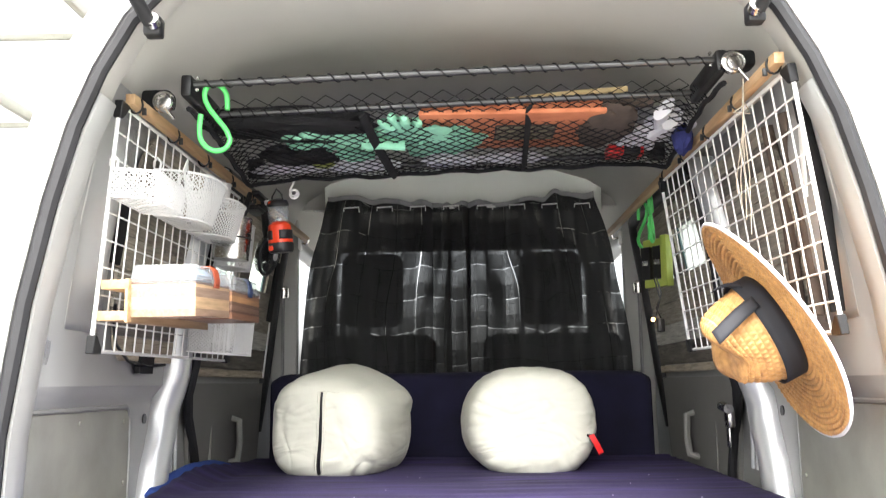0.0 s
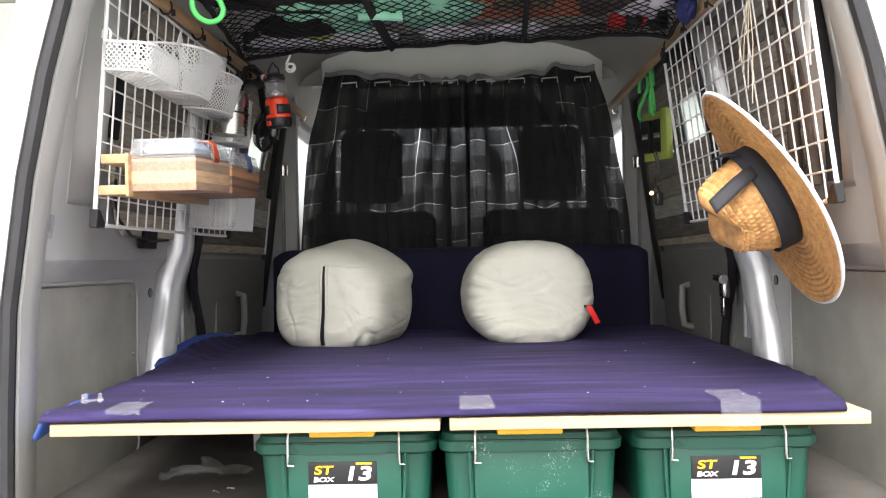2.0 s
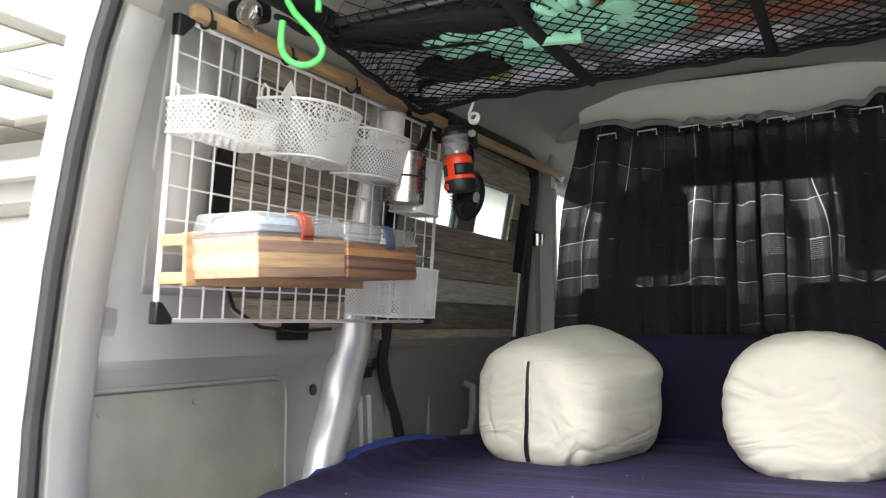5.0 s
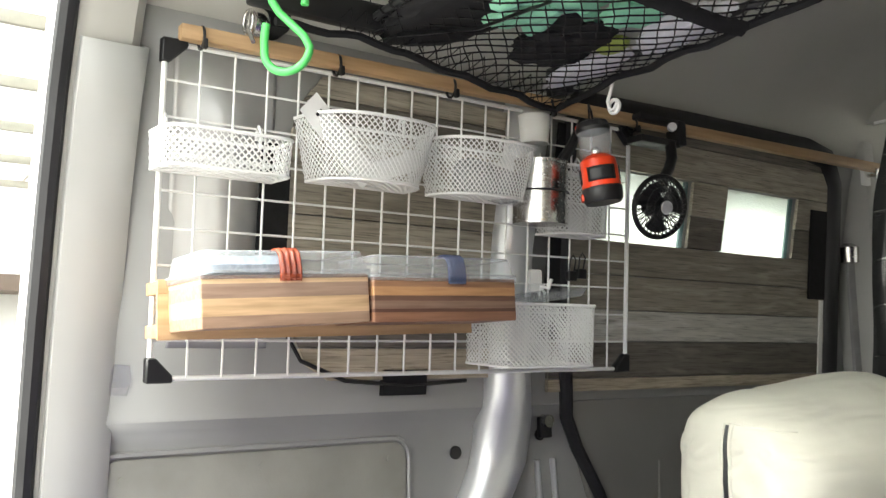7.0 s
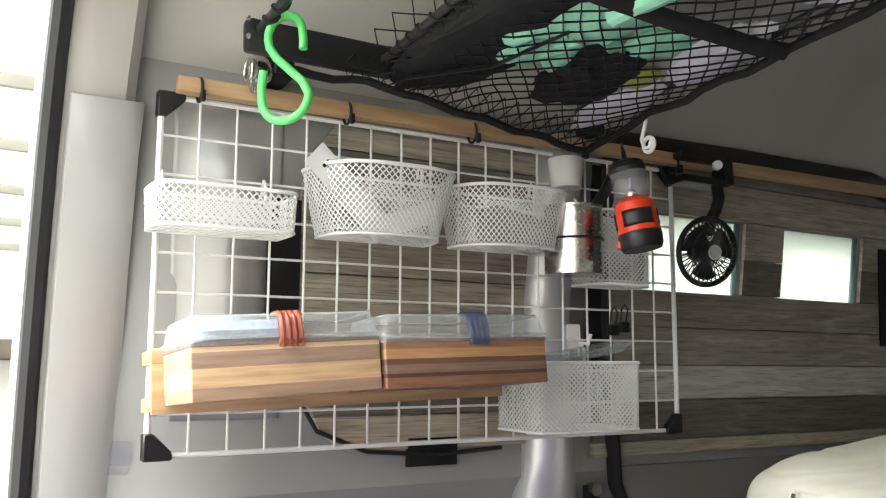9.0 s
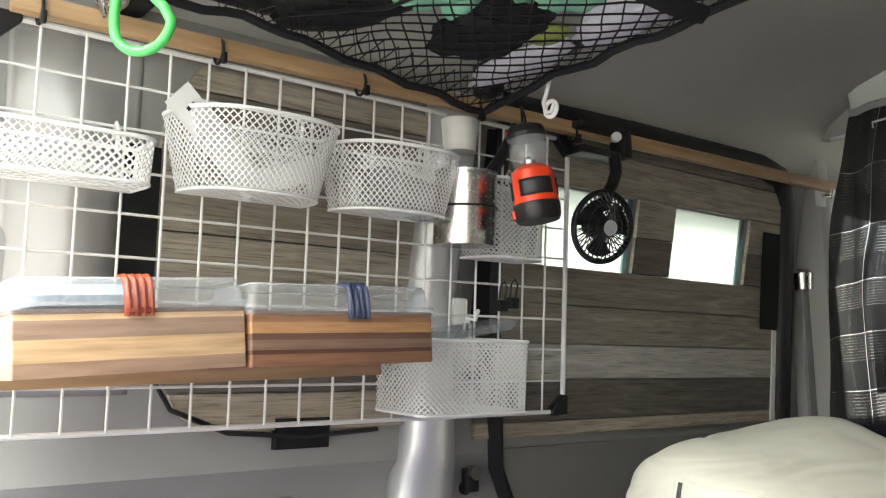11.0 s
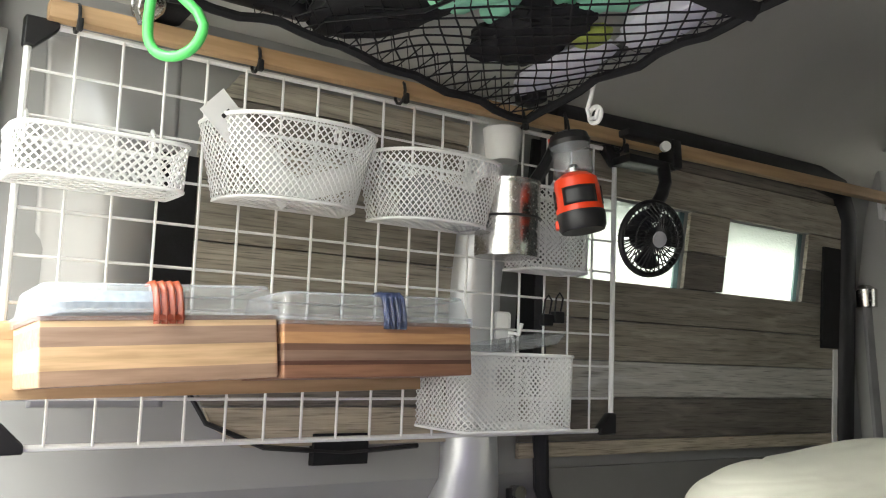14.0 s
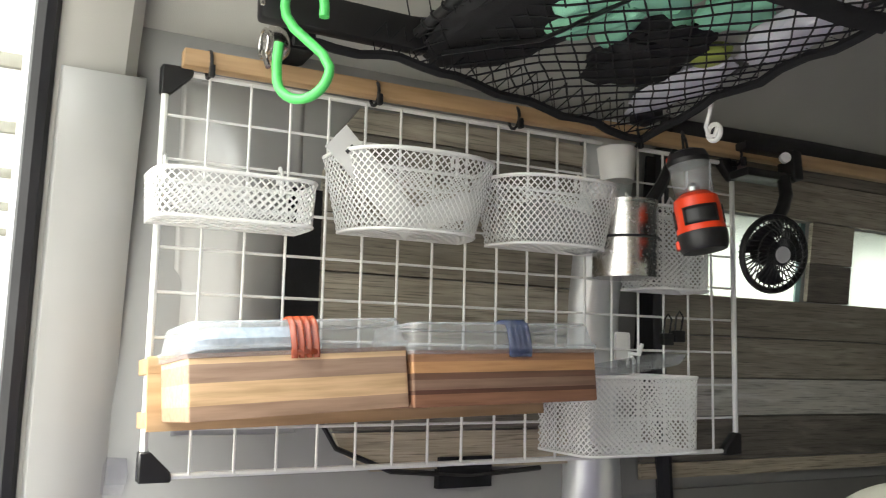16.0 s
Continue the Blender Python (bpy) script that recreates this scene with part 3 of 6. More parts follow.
def stuffed_bag(name, label, m, size, power, boxy, seed):
    b = thing(name, label, "storage bag", m=m)
    def fn(u, v):
        th, ph = 2 * math.pi * u, math.pi * (v - 0.5)
        e1, e2 = power
        f = lambda w, e: math.copysign(abs(w) ** e, w)
        k = math.sin(ph)
        x = size[0] * f(math.cos(ph), e1) * f(math.cos(th), e2)
        z = size[2] * f(math.cos(ph), e1) * f(math.sin(th), e2)
        y = size[1] * f(k, e1)
        p = Vector((x, y, z))
        rim = smooth(0.6, 1.0, math.hypot(x / size[0], z / size[2])) if not boxy else 1.0
        d = 0.006 * noise.noise(p * 5 + Vector((seed, 0, 0)))
        # long soft folds that gather towards the zip and the seams
        ang = math.atan2(z - 0.11, x - 0.012) if boxy else math.atan2(z, x)
        fold = math.sin((7 if boxy else 13) * ang + 5 * y + 2.2 * noise.noise(p * 6 + Vector((seed, seed, 0))))
        far = smooth(0.05, 0.15, math.hypot(z - 0.11, x - 0.012)) if boxy else rim
        d += (0.004 if boxy else 0.003) * (abs(fold) ** 0.6 - 0.6) * far * (0.35 + 0.65 * smooth(-0.1, 0.4, noise.noise(p * 4 + Vector((2, 0, seed))) + 0.15))
        d -= (0.007 if boxy else 0.009) * rim * max(0, 0.08 - abs(noise.noise(Vector((x * 4 + y * 3 + seed, z * 5, y * 4))))) / 0.08 * max(0, 0.35 + noise.noise(p * 6))
        d -= 0.003 * rim * max(0, 0.10 - abs(noise.noise(Vector((x * 11 + seed, z * 7 - y * 6, y * 9))))) / 0.10 * max(0, 0.2 + noise.noise(p * 8 + Vector((0, 0, seed))))
        d += 0.0012 * noise.noise(p * 22)
        q = p * (1 + d / 0.16)
        if boxy:
            yn, up = y / size[1], smooth(0.0, 0.10, z)
            q.z *= 1 - 0.14 * up * (1 - smooth(-1.0, 0.35, yn)) - 0.32 * up * smooth(-0.02, 0.17, x) - 0.12 * up * smooth(-0.05, -0.16, x)
            q.x += 0.014 * up * smooth(-0.2, 0.8, yn)
            q.z += 0.012 * up * math.exp(-((x + 0.03) / 0.06) ** 2) * smooth(-0.3, 0.5, yn)
        q.z = max(q.z, -size[2] * 0.93 + 0.003 * noise.noise(p * 12))
        return q
    bm = sheet(fn, 170, 120)
    bmesh.ops.remove_doubles(bm, verts=bm.verts, dist=1e-4)
    bmesh.ops.recalc_face_normals(bm, faces=bm.faces)
    skin = BVHTree.FromBMesh(bm)
    part("cover", bm, CANVAS, b)
    return b, skin


def on_skin(skin, x, z, lift=0.001):
    """The point of a bag's rear face at x, z, a little proud of it."""
    h = skin.ray_cast(Vector((x, -1, z)), Vector((0, 1, 0)))[0]
    return Vector((x, -0.2, z)) if h is None else h - Vector((0, lift, 0))


bag_l, skin = stuffed_bag("storage_bag", "stuffed beige canvas bag with a black zip, on the blanket", pose(-0.338, 1.225, BED_Z + 0.150, 0, 0, -14), (0.160, 0.205, 0.158), (0.42, 0.58), True, 3.0)
part("zip", tube([on_skin(skin, 0.012 - 0.014 * s + 0.006 * math.sin(3 * s), 0.086 - 0.215 * s) for s in np.linspace(0, 1, 18)], [0.0032 + 0.003 * s for s in np.linspace(0, 1, 18)], 6), BLACK, bag_l, "black zip")
for sx in (-1, 1):
    part("zip_edge", tube([on_skin(skin, 0.012 - 0.014 * s + 0.006 * math.sin(3 * s) + sx * 0.010, 0.088 - 0.217 * s, 0.0) for s in np.linspace(0, 1, 18)], 0.0026, 6), CANVAS, bag_l)
part("seam", tube([on_skin(skin, 0.012 + 0.10 * s, 0.090 - 0.010 * s, 0.0) for s in np.linspace(0, 1, 12)], 0.003, 6), CANVAS, bag_l)
bag_r, skin = stuffed_bag("storage_bag", "round stuffed beige canvas bag with a red tag, on the blanket", pose(0.186, 1.265, BED_Z + 0.145, 0, 0, 4), (0.180, 0.22, 0.157), (0.42, 0.86), False, 8.0)
part("tag", sheet(lambda u, v: (0.142 + 0.014 * u + 0.028 * v, -0.212 - 0.012 * math.sin(2 * v) + 0.02 * v, -0.035 - 0.05 * v + 0.006 * u), 4, 8), RED, bag_r, "red pull tag")
part("zip", tube([(0.14, -0.209, -0.034), (0.158, -0.195, -0.036), (0.172, -0.16, -0.035)], 0.004, 6), BLACK, bag_r, "black zip end")


# ---- crates under the bed ----
def crate(x, y, worn):
    c = thing("storage_crate", ("scuffed " if worn else "") + "green lidded plastic crate under the bed board", "storage box", (x, y, FLOOR_Z), group="crates under the bed")
    W, D = 0.304, 0.40
    mt = GREEN_WORN if worn else GREEN
    mid = (0, D / 2)
    bm = loft([(0.262, D - 0.05, 0.022, 0.0), (0.270, D - 0.042, 0.024, 0.004), (0.284, D - 0.028, 0.024, 0.112), (0.284, D - 0.028, 0.024, 0.118)], at=mid)
    part("body", bm, mt, c)
    # proud middle of the front between two upright ribs, and stepped feet
    fp = bmesh.new()
    box((0, 0.014, 0.058), (0.186, 0.020, 0.114), 0.003, fp)
    part("front_panel", fp, mt, c)
    for sx in (-1, 1):
        part("rib", tube([(sx * 0.0945, 0.010, 0.0), (sx * 0.0985, 0.005, 0.060), (sx * 0.1005, 0.003, 0.112)], 0.0034, 6), mt, c)
        ft = loft([(0.040, 0.034, 0.010, 0.0), (0.042, 0.036, 0.010, 0.018), (0.034, 0.028, 0.008, 0.022)], at=(sx * 0.1165, 0.022))
        part("foot", ft, mt, c)
    part("rim", loft([(0.288, D - 0.02, 0.026, 0.108), (W - 0.004, D - 0.004, 0.030, 0.113), (W, D, 0.032, 0.128), (W - 0.006, D - 0.006, 0.030, 0.131)], at=mid), mt, c)
    bm = loft([(W - 0.010, D - 0.010, 0.030, 0.1305), (W - 0.016, D - 0.016, 0.028, 0.140), (W - 0.040, D - 0.040, 0.022, 0.146)], at=mid)
    part("lid", bm, mt, c)
    bm = bmesh.new()
    f = [bm.verts.new(q) for q in ((-0.086, -0.0035, 0.131), (0.086, -0.0035, 0.131), (0.068, -0.0035, 0.112), (-0.068, -0.0035, 0.112))]
    g = [bm.verts.new((v.co.x, 0.012, v.co.z)) for v in f]
    bm.faces.new(f), bm.faces.new(g[::-1])
    for k in range(4):
        bm.faces.new((f[k], g[k], g[(k + 1) % 4], f[(k + 1) % 4]))
    bmesh.ops.recalc_face_normals(bm, faces=bm.faces)
    bmesh.ops.bevel(bm, geom=list(bm.edges), offset=0.002, segments=2, affect="EDGES")
    part("lid_tongue", bm, mt, c)
    part("handle", box((-0.002, 0.004, 0.147), (0.106, 0.03, 0.012), 0.003), YELLOW, c, "yellow lid handle")
    for sx in (-1, 1):
        x0 = sx * 0.0905
        part("latch", tube([(x0 - sx * 0.030, 0.010, 0.150), (x0 - sx * 0.008, 0.004, 0.1515), (x0, -0.003, 0.147), (x0, -0.0075, 0.135), (x0, -0.0075, 0.104), (x0 + sx * 0.001, -0.006, 0.096), (x0 + 0.009, -0.005, 0.095)], 0.0019, 6), STEEL, c, "bent steel wire latch")
    return c


def crate_label(c):
    s = part("sticker", box((-0.003, 0.0030, 0.081), (0.112, 0.003, 0.036), 0.0005), BLACK, c, "black printed sticker")
    part("blank", box((-0.003, 0.0030, 0.047), (0.112, 0.003, 0.030), 0.0005), WHITEPAPER, c, "blank white label")
    for body, size, x, z, mt in (("ST", 0.019, -0.034, 0.0855, YELLOW), ("BOX", 0.0105, -0.034, 0.0705, WHITEPAPER), ("13", 0.031, 0.023, 0.079, WHITEPAPER)):
        letters = text_mesh(body, size)
        letters.transform(pose(x, 0.0007, z, 90, 0, 0) @ Matrix(((1.5, 0.2, 0, 0), (0, 1, 0, 0), (0, 0, 1, 0), (0, 0, 0, 1))))
        part("lettering", letters, mt, s)
    part("stripe", box((0.032, 0.0010, 0.0962), (0.026, 0.001, 0.0035)), YELLOW, s)


for cx, lab in ((-0.192, True), (0.1125, False), (0.429, True)):
    c = crate(cx, 0.052, not lab)
    if lab:
        crate_label(c)

litter = thing("plastic_bag", "crumpled clear plastic wrap on the load floor", "bag", (-0.515, 0.33, FLOOR_Z + 0.018))
rng = random.Random(12)
for k in range(3):
    o = Vector((0.05 * k - 0.03, rng.uniform(-0.02, 0.02), 0.0))
    def crumple(u, v, o=o, k=k):
        p = Vector((u - 0.5, v - 0.5, 0)) * (0.075 - 0.014 * k)
        q = p * 30 + Vector((k * 7.0, 0, 0))
        return o + p + Vector((0.018 * noise.noise(q), 0.018 * noise.noise(q + Vector((5, 5, 5))), 0.026 * abs(noise.noise(q * 0.7 + Vector((9, 1, 0)))) * (1.6 - 0.3 * k)))
    part("film", sheet(crumple, 18, 18), GLASSY, litter)
for k, (x, y, a) in enumerate(((0.075, -0.05, 20), (0.055, -0.075, -15))):
    scrap = thing("paper_scrap", "tiny white scrap on the load floor", "scrap", (-0.515 + x, 0.33 + y, FLOOR_Z + 0.002), a, group="floor scraps")
    part("flake", sheet(lambda u, v: (0.014 * (u - 0.5), 0.006 * (v - 0.5), 0.003 * math.sin(3 * u + 2 * v)), 5, 3), WHITEPAPER, scrap)
note = thing("printed_label", "pale printed label plate behind the crates", "label", (-0.44, 0.62, FLOOR_Z + 0.001))
part("plate", box((0, 0, 0.05), (0.075, 0.004, 0.10), 0.001), WHITEPAPER, note)
for k in range(3):
    part("print_bar", box((-0.008, -0.0026, 0.055 + 0.014 * k), (0.05, 0.001, 0.003)), HEMGREY, note)


# ---- wire panels ----
def wire_panel(name_m, label):
    p = thing("wire_panel", label, "wire grid", m=name_m, group="wire grid panels")
    L, H = 0.90, 0.458
    row = H / 9
    fr = bmesh.new()
    tube([(0, 0, 0), (0, L, 0)], 0.0036, 8, bm=fr), tube([(0, 0, H), (0, L, H)], 0.0036, 8, bm=fr)
    tube([(0, 0, 0), (0, 0, H)], 0.0042, 8, bm=fr), tube([(0, L, 0), (0, L, H)], 0.0042, 8, bm=fr)
    part("frame", fr, WHITE, p)
    wv = part("wire", tube([(0.002, 0, 0), (0.002, 0, H)], 0.0019, 6), WHITE, p, at=pose(0, 0.05, 0))
    for k in range(2, 18):
        again(wv, pose(0, 0.05 * k, 0))
    wh = part("wire", tube([(-0.002, 0, 0), (-0.002, L, 0)], 0.0019, 6), WHITE, p, at=pose(0, 0, row))
    for k in range(2, 9):
        again(wh, pose(0, 0, row * k))
    for a, b in ((0, 0), (L, 0), (0, H), (L, H)):
        sy, sz = (1 if a == 0 else -1), (1 if b == 0 else -1)
        bm = bmesh.new()
        for x in (-0.008, 0.008):
            pts = [(-0.006, -0.006), (0.030, -0.006), (0.030, 0.004), (0.006, 0.028), (-0.006, 0.028)]
            bm.faces.new([bm.verts.new((x, a + sy * q, b + sz * w)) for q, w in pts])
        fs = list(bm.faces)
        va, vb = list(fs[0].verts), list(fs[1].verts)
        for k in range(5):
            bm.faces.new((va[k], va[(k + 1) % 5], vb[(k + 1) % 5], vb[k]))
        bmesh.ops.recalc_face_normals(bm, faces=bm.faces)
        bmesh.ops.bevel(bm, geom=list(bm.edges), offset=0.002, segments=1, affect="EDGES")
        part("corner_cap", bm, BLACK, p, "black plastic corner cap")
    return p


def frame_from(o, ypt, zpt):
    """Axes with y along the panel and z up its face."""
    o, a, b = Vector(o), Vector(ypt), Vector(zpt)
    y = (a - o).normalized()
    z = (b - o)
    z = (z - y * z.dot(y)).normalized()
    x = y.cross(z)
    return Matrix(((x.x, y.x, z.x, o.x), (x.y, y.y, z.y, o.y), (x.z, y.z, z.z, o.z), (0, 0, 0, 1)))


PL = frame_from((-0.656, 0.192, 1.227), (-0.652, 1.089, 1.231), (-0.621, 0.187, 1.684))
PR = frame_from((0.637, 0.098, 1.237), (0.612, 0.995, 1.240), (0.583, 0.112, 1.682))
wire_panel(PL, "white wire grid panel tied to the wooden pole")
wire_panel(PR, "white wire grid panel hung below a wooden pole")


# ---- poles, ties ----
def pole(side, y0, y1, x0, x1, z, fall=0.0):
    p = thing("wooden_pole", "square light wood bar fixed along the roof side", "pole", (0, 0, 0), group="roof poles")
    bar = box((0, 0, 0), (0.018, y1 - y0, 0.021), 0.0015)
    for v in bar.verts:
        f = v.co.y / (y1 - y0)
        v.co += Vector(((x0 + x1) / 2 + f * (x1 - x0), (y0 + y1) / 2, z - fall * (f + 0.5)))
    part("rod", bar, PINE_Y, p)
    for k in range(5):
        f = 0.03 + 0.21 * k
        y = y0 + f * (min(y1, y0 + 0.95) - y0) / 0.95
        x = x0 + (x1 - x0) * (y - y0) / (y1 - y0)
        ring = [(x + 0.013 * math.cos(a), y, z - 0.003 + 0.016 * math.sin(a)) for a in np.linspace(0, 2 * math.pi, 13)[:-1]]
        part("cable_tie", tube(ring, 0.0022, 6, True), BLACK, p, "black cable tie")
        part("tie_end", box((x - side * 0.016, y, z - 0.016), (0.008, 0.006, 0.014), 0.001), BLACK, p)
    return p


pole(-1, 0.205, 1.93, -0.608, -0.580, 1.697, -0.010)
pole(1, 0.10, 1.93, 0.566, 0.566, 1.712)


# ---- mesh baskets ----
def loop_oval(w, d, flat):
    """Outline u -> (x out, y along): a D shape against the panel, evenly spaced along its length."""
    a = np.linspace(0, math.pi, 400)
    X = d * np.abs(np.sin(a)) ** flat
    Y = -0.5 * w * np.sign(np.cos(a)) * np.abs(np.cos(a)) ** flat
    X[0] = X[-1] = 0.0
    S = np.concatenate([[0], np.cumsum(np.hypot(np.diff(X), np.diff(Y)))])
    S /= S[-1]
    return lambda u: (float(np.interp(u, S, X)), float(np.interp(u, S, Y)))


def basket(loc, w, d, h, label, flat=1.0, taper=0.82, cells=(30, 9), wide=0.22, mat_=None, back=True, lean=0):
    b = thing("mesh_basket", label, "basket", m=PL @ pose(0.006, *loc, 0, lean, 0), group="mesh baskets on the wire panel")
    mt = mat_ or WHITE
    o = loop_oval(w, d, flat)
    def side(u, v):
        x, y = o(min(1, max(0, u)))
        k = taper + (1 - taper) * v
        return (x * k, y * k, h * v)
    thick(part("mesh_wall", lattice(side, cells[0], cells[1], wide), mt, b), 0.0012)
    nb = max(6, int(cells[0] * w / (w + 2 * d)))
    def flr(u, v):
        x, y = o(u)
        return (x * taper * v, y * taper, 0.0)
    thick(part("mesh_floor", lattice(flr, nb, max(4, cells[0] // 6), wide), mt, b), 0.0012)
    if back:
        thick(part("mesh_back", lattice(lambda u, v: (0.0, (u - 0.5) * w * (taper + (1 - taper) * v), h * v), nb, cells[1], wide), mt, b), 0.0012)
    rim = [(*o(u), h) for u in np.linspace(0, 1, 34)]
    part("rim", tube(rim, 0.0026, 6, True), mt, b)
    part("base_rim", tube([(x * taper, y * taper, 0) for x, y, _ in rim], 0.0022, 6, True), mt, b)
    for s in (-0.38, 0.38):
        part("hook", tube([(0.002, s * w, h - 0.004), (0.002, s * w, h + 0.022), (-0.006, s * w, h + 0.03), (-0.012, s * w, h + 0.022), (-0.012, s * w, h + 0.010)], 0.0026, 6), mt, b)
    return b



lint = thing("lint", "tiny pale lint flecks on the purple blanket", "lint", (0, 0, 0), kind="stuff")
bm = bmesh.new()
rng = random.Random(4)
for k in range(28):
    x, y = rng.uniform(-0.6, 0.6), rng.uniform(0.02, 1.0) ** 1.3
    bmesh.ops.create_icosphere(bm, subdivisions=1, radius=1, matrix=Matrix.Translation((x, y, BED_Z + 0.0185)) @ pose(0, 0, 0, 0, 0, rng.uniform(0, 180)) @ Matrix.Diagonal((rng.uniform(0.0008, 0.0028), 0.0009, 0.0006, 1)))
part("flecks", bm, WHITECLOTH, lint)

# ---- things on the left wire panel ----
basket((0.072, 0.280), 0.180, 0.085, 0.050, "shallow white expanded-metal basket hooked on the wire panel", flat=0.25, taper=0.97, cells=(34, 5), wide=0.26)
b2 = basket((0.300, 0.287), 0.216, 0.112, 0.092, "white expanded-metal half-round basket holding a card", flat=0.7, taper=0.80, cells=(40, 10))
basket((0.512, 0.287), 0.204, 0.102, 0.086, "white expanded-metal half-round basket with a wrapped packet", flat=0.7, taper=0.82, cells=(38, 9))
basket((0.722, 0.240), 0.118, 0.075, 0.118, "tall grey-white expanded-metal basket on the wire panel", flat=0.35, taper=0.97, cells=(26, 14))
basket((0.614, 0.016), 0.192, 0.112, 0.100, "square white expanded-metal basket with odds and ends", flat=0.1, taper=0.985, cells=(44, 12), wide=0.25)

card = thing("price_card", "long white hanging card stuck slantwise in the basket", "card", m=PL @ pose(0.066, 0.238, 0.342, 48, 0, 6))
part("sheet", box((0, 0, 0), (0.001, 0.040, 0.150), 0), WHITEPAPER, card)
part("slot", box((0.0012, 0.002, 0.052), (0.001, 0.013, 0.005), 0.0005), BLACK, card, "dark hang hole")
card2 = thing("paper_packet", "folded white paper packet in the basket", "packet", m=PL @ pose(0.055, 0.33, 0.315, 20, 0, 0))
part("sheet", box((0, 0, 0), (0.002, 0.12, 0.03), 0.0005), WHITEPAPER, card2)
pk = thing("paper_packet", "crumpled white wrapped packet in the basket", "packet", m=PL @ pose(0.05, 0.52, 0.315, -10, 0, 0))
bm = box((0, 0, 0), (0.05, 0.11, 0.05), 0.006)
part("wrap", bm, CLEAR, pk)

can = thing("tin_can", "ribbed steel tin tied to the wire panel", "can", m=PL @ pose(0.058, 0.628, 0.252))
prof = [(0.0, 0), (0.046, 0)] + [(0.0455 + 0.0008 * (k % 2), 0.004 + 0.0026 * k) for k in range(39)] + [(0.046, 0.108), (0.043, 0.108), (0.043, 0.01), (0.0, 0.01)]
part("body", turned(prof, 40), STEEL, can)
part("cable_tie", tube([(0.047 * math.cos(a), 0.047 * math.sin(a), 0.055) for a in np.linspace(0, 2 * math.pi, 25)[:-1]], 0.002, 6, True), BLACK, can, "black cable tie")
part("grip", tube([(0.0, 0.03, 0.09), (0.01, 0.06, 0.14), (0.012, 0.085, 0.19)], [0.011, 0.009, 0.007], 8), BLACK, can, "black tool grip sticking out")

shelf = thing("pine_shelf", "narrow pine batten shelf fixed to the wire panel", "shelf", m=Matrix.Translation((0, 0.43, 1.323)) @ pose(0, 0, 0, 1.8, 0, 0) @ Matrix.Translation((0, -0.43, -1.323)))
part("top_batten", box((-0.612, 0.43, 1.352), (0.05, 0.50, 0.017), 0.001), PINE_Y, shelf)
part("bottom_batten", box((-0.618, 0.43, 1.296), (0.05, 0.50, 0.017), 0.001), PINE_Y, shelf)
part("front_lath", box((-0.591, 0.43, 1.323), (0.006, 0.50, 0.078), 0.0008), PINE_Y, shelf)


def wood_box(loc, size, mt, clipmat, clipname, label, filled, tilt):
    b = thing("wood_print_box", label, "box", m=pose(*loc, tilt, 0, 0), group="boxes on the pine shelf")
    w, l, h = size
    part("body", loft([(w - 0.002, l - 0.002, 0.002, 0), (w, l, 0.0025, 0.002), (w, l, 0.0025, h)]), mt, b)
    part("rim", loft([(w + 0.001, l + 0.001, 0.006, h - 0.004), (w + 0.001, l + 0.001, 0.006, h + 0.0005)]), DARKWOOD, b, "dark upper edge")
    lid = loft([(w + 0.006, l + 0.006, 0.008, h - 0.004), (w + 0.007, l + 0.007, 0.008, h + 0.006), (w + 0.001, l + 0.001, 0.008, h + 0.0075), (w - 0.006, l - 0.006, 0.010, h + 0.028), (w - 0.012, l - 0.012, 0.008, h + 0.0315)], bottom=False)
    part("lid", lid, CLEAR, b, "clear plastic lid")
    part("lid_lip", loft([(w + 0.0085, l + 0.0085, 0.009, h + 0.0035), (w + 0.0085, l + 0.0085, 0.009, h + 0.0065)], top=False, bottom=False), CLEAR, b)
    part("lid_ridge", tube([(*q, h + 0.030) for q in rr(w - 0.010, l - 0.010, 0.009)], 0.0012, 5, True), CLEAR, b)
    if filled:
        bm = loft([(w * 0.80, l * 0.50, 0.012, h + 0.004), (w * 0.84, l * 0.53, 0.014, h + 0.014), (w * 0.72, l * 0.46, 0.02, h + 0.025)])
        bmesh.ops.translate(bm, verts=bm.verts, vec=(0.004, -l * 0.17, 0))
        part("packet", bm, BLUEWRAP, b, "pale blue textured sponge under the lid")
    for k in range(4):
        y = 0.0076 * (k - 1.5) + (0 if filled else 0.012)
        part("clasp", tube([(w / 2 - 0.022, y, h + 0.033), (w / 2 - 0.006, y, h + 0.0325), (w / 2 + 0.002, y, h + 0.026), (w / 2 + 0.0065, y, h + 0.006), (w / 2 + 0.005, y, h - 0.008)], 0.0034, 8, flat=0.55), clipmat, b, clipname)
    part("clasp_bar", box((w / 2 + 0.0062, 0 if filled else 0.012, h - 0.002), (0.003, 0.0300, 0.006), 0.001), clipmat, b)
    return b


BLUEWRAP = M("blue_packet", (0.30, 0.37, 0.45), 0.7, var=0.25, scale=160, bump=0.6, bscale=420)
AMBER = see_through("amber_clasp_plastic", (0.42, 0.08, 0.03), 0.35, 0.15, 0.4)
DARKWOOD = M("dark_wood_edge", (0.13, 0.055, 0.03), 0.5, var=0.2, scale=30)
BLUECLIP = see_through("blue_clasp_plastic", (0.06, 0.09, 0.20), 0.4, 0.15, 0.4)
wood_box((-0.530, 0.311, 1.293), (0.120, 0.230, 0.063), WOOD_A, AMBER, "translucent amber clasp", "long striped light wood box with a clear lid", True, 3.4)
wood_box((-0.522, 0.551, 1.302), (0.112, 0.244, 0.060), WOOD_B, BLUECLIP, "translucent blue clasp", "long striped dark wood box with a clear lid", False, 1.8)

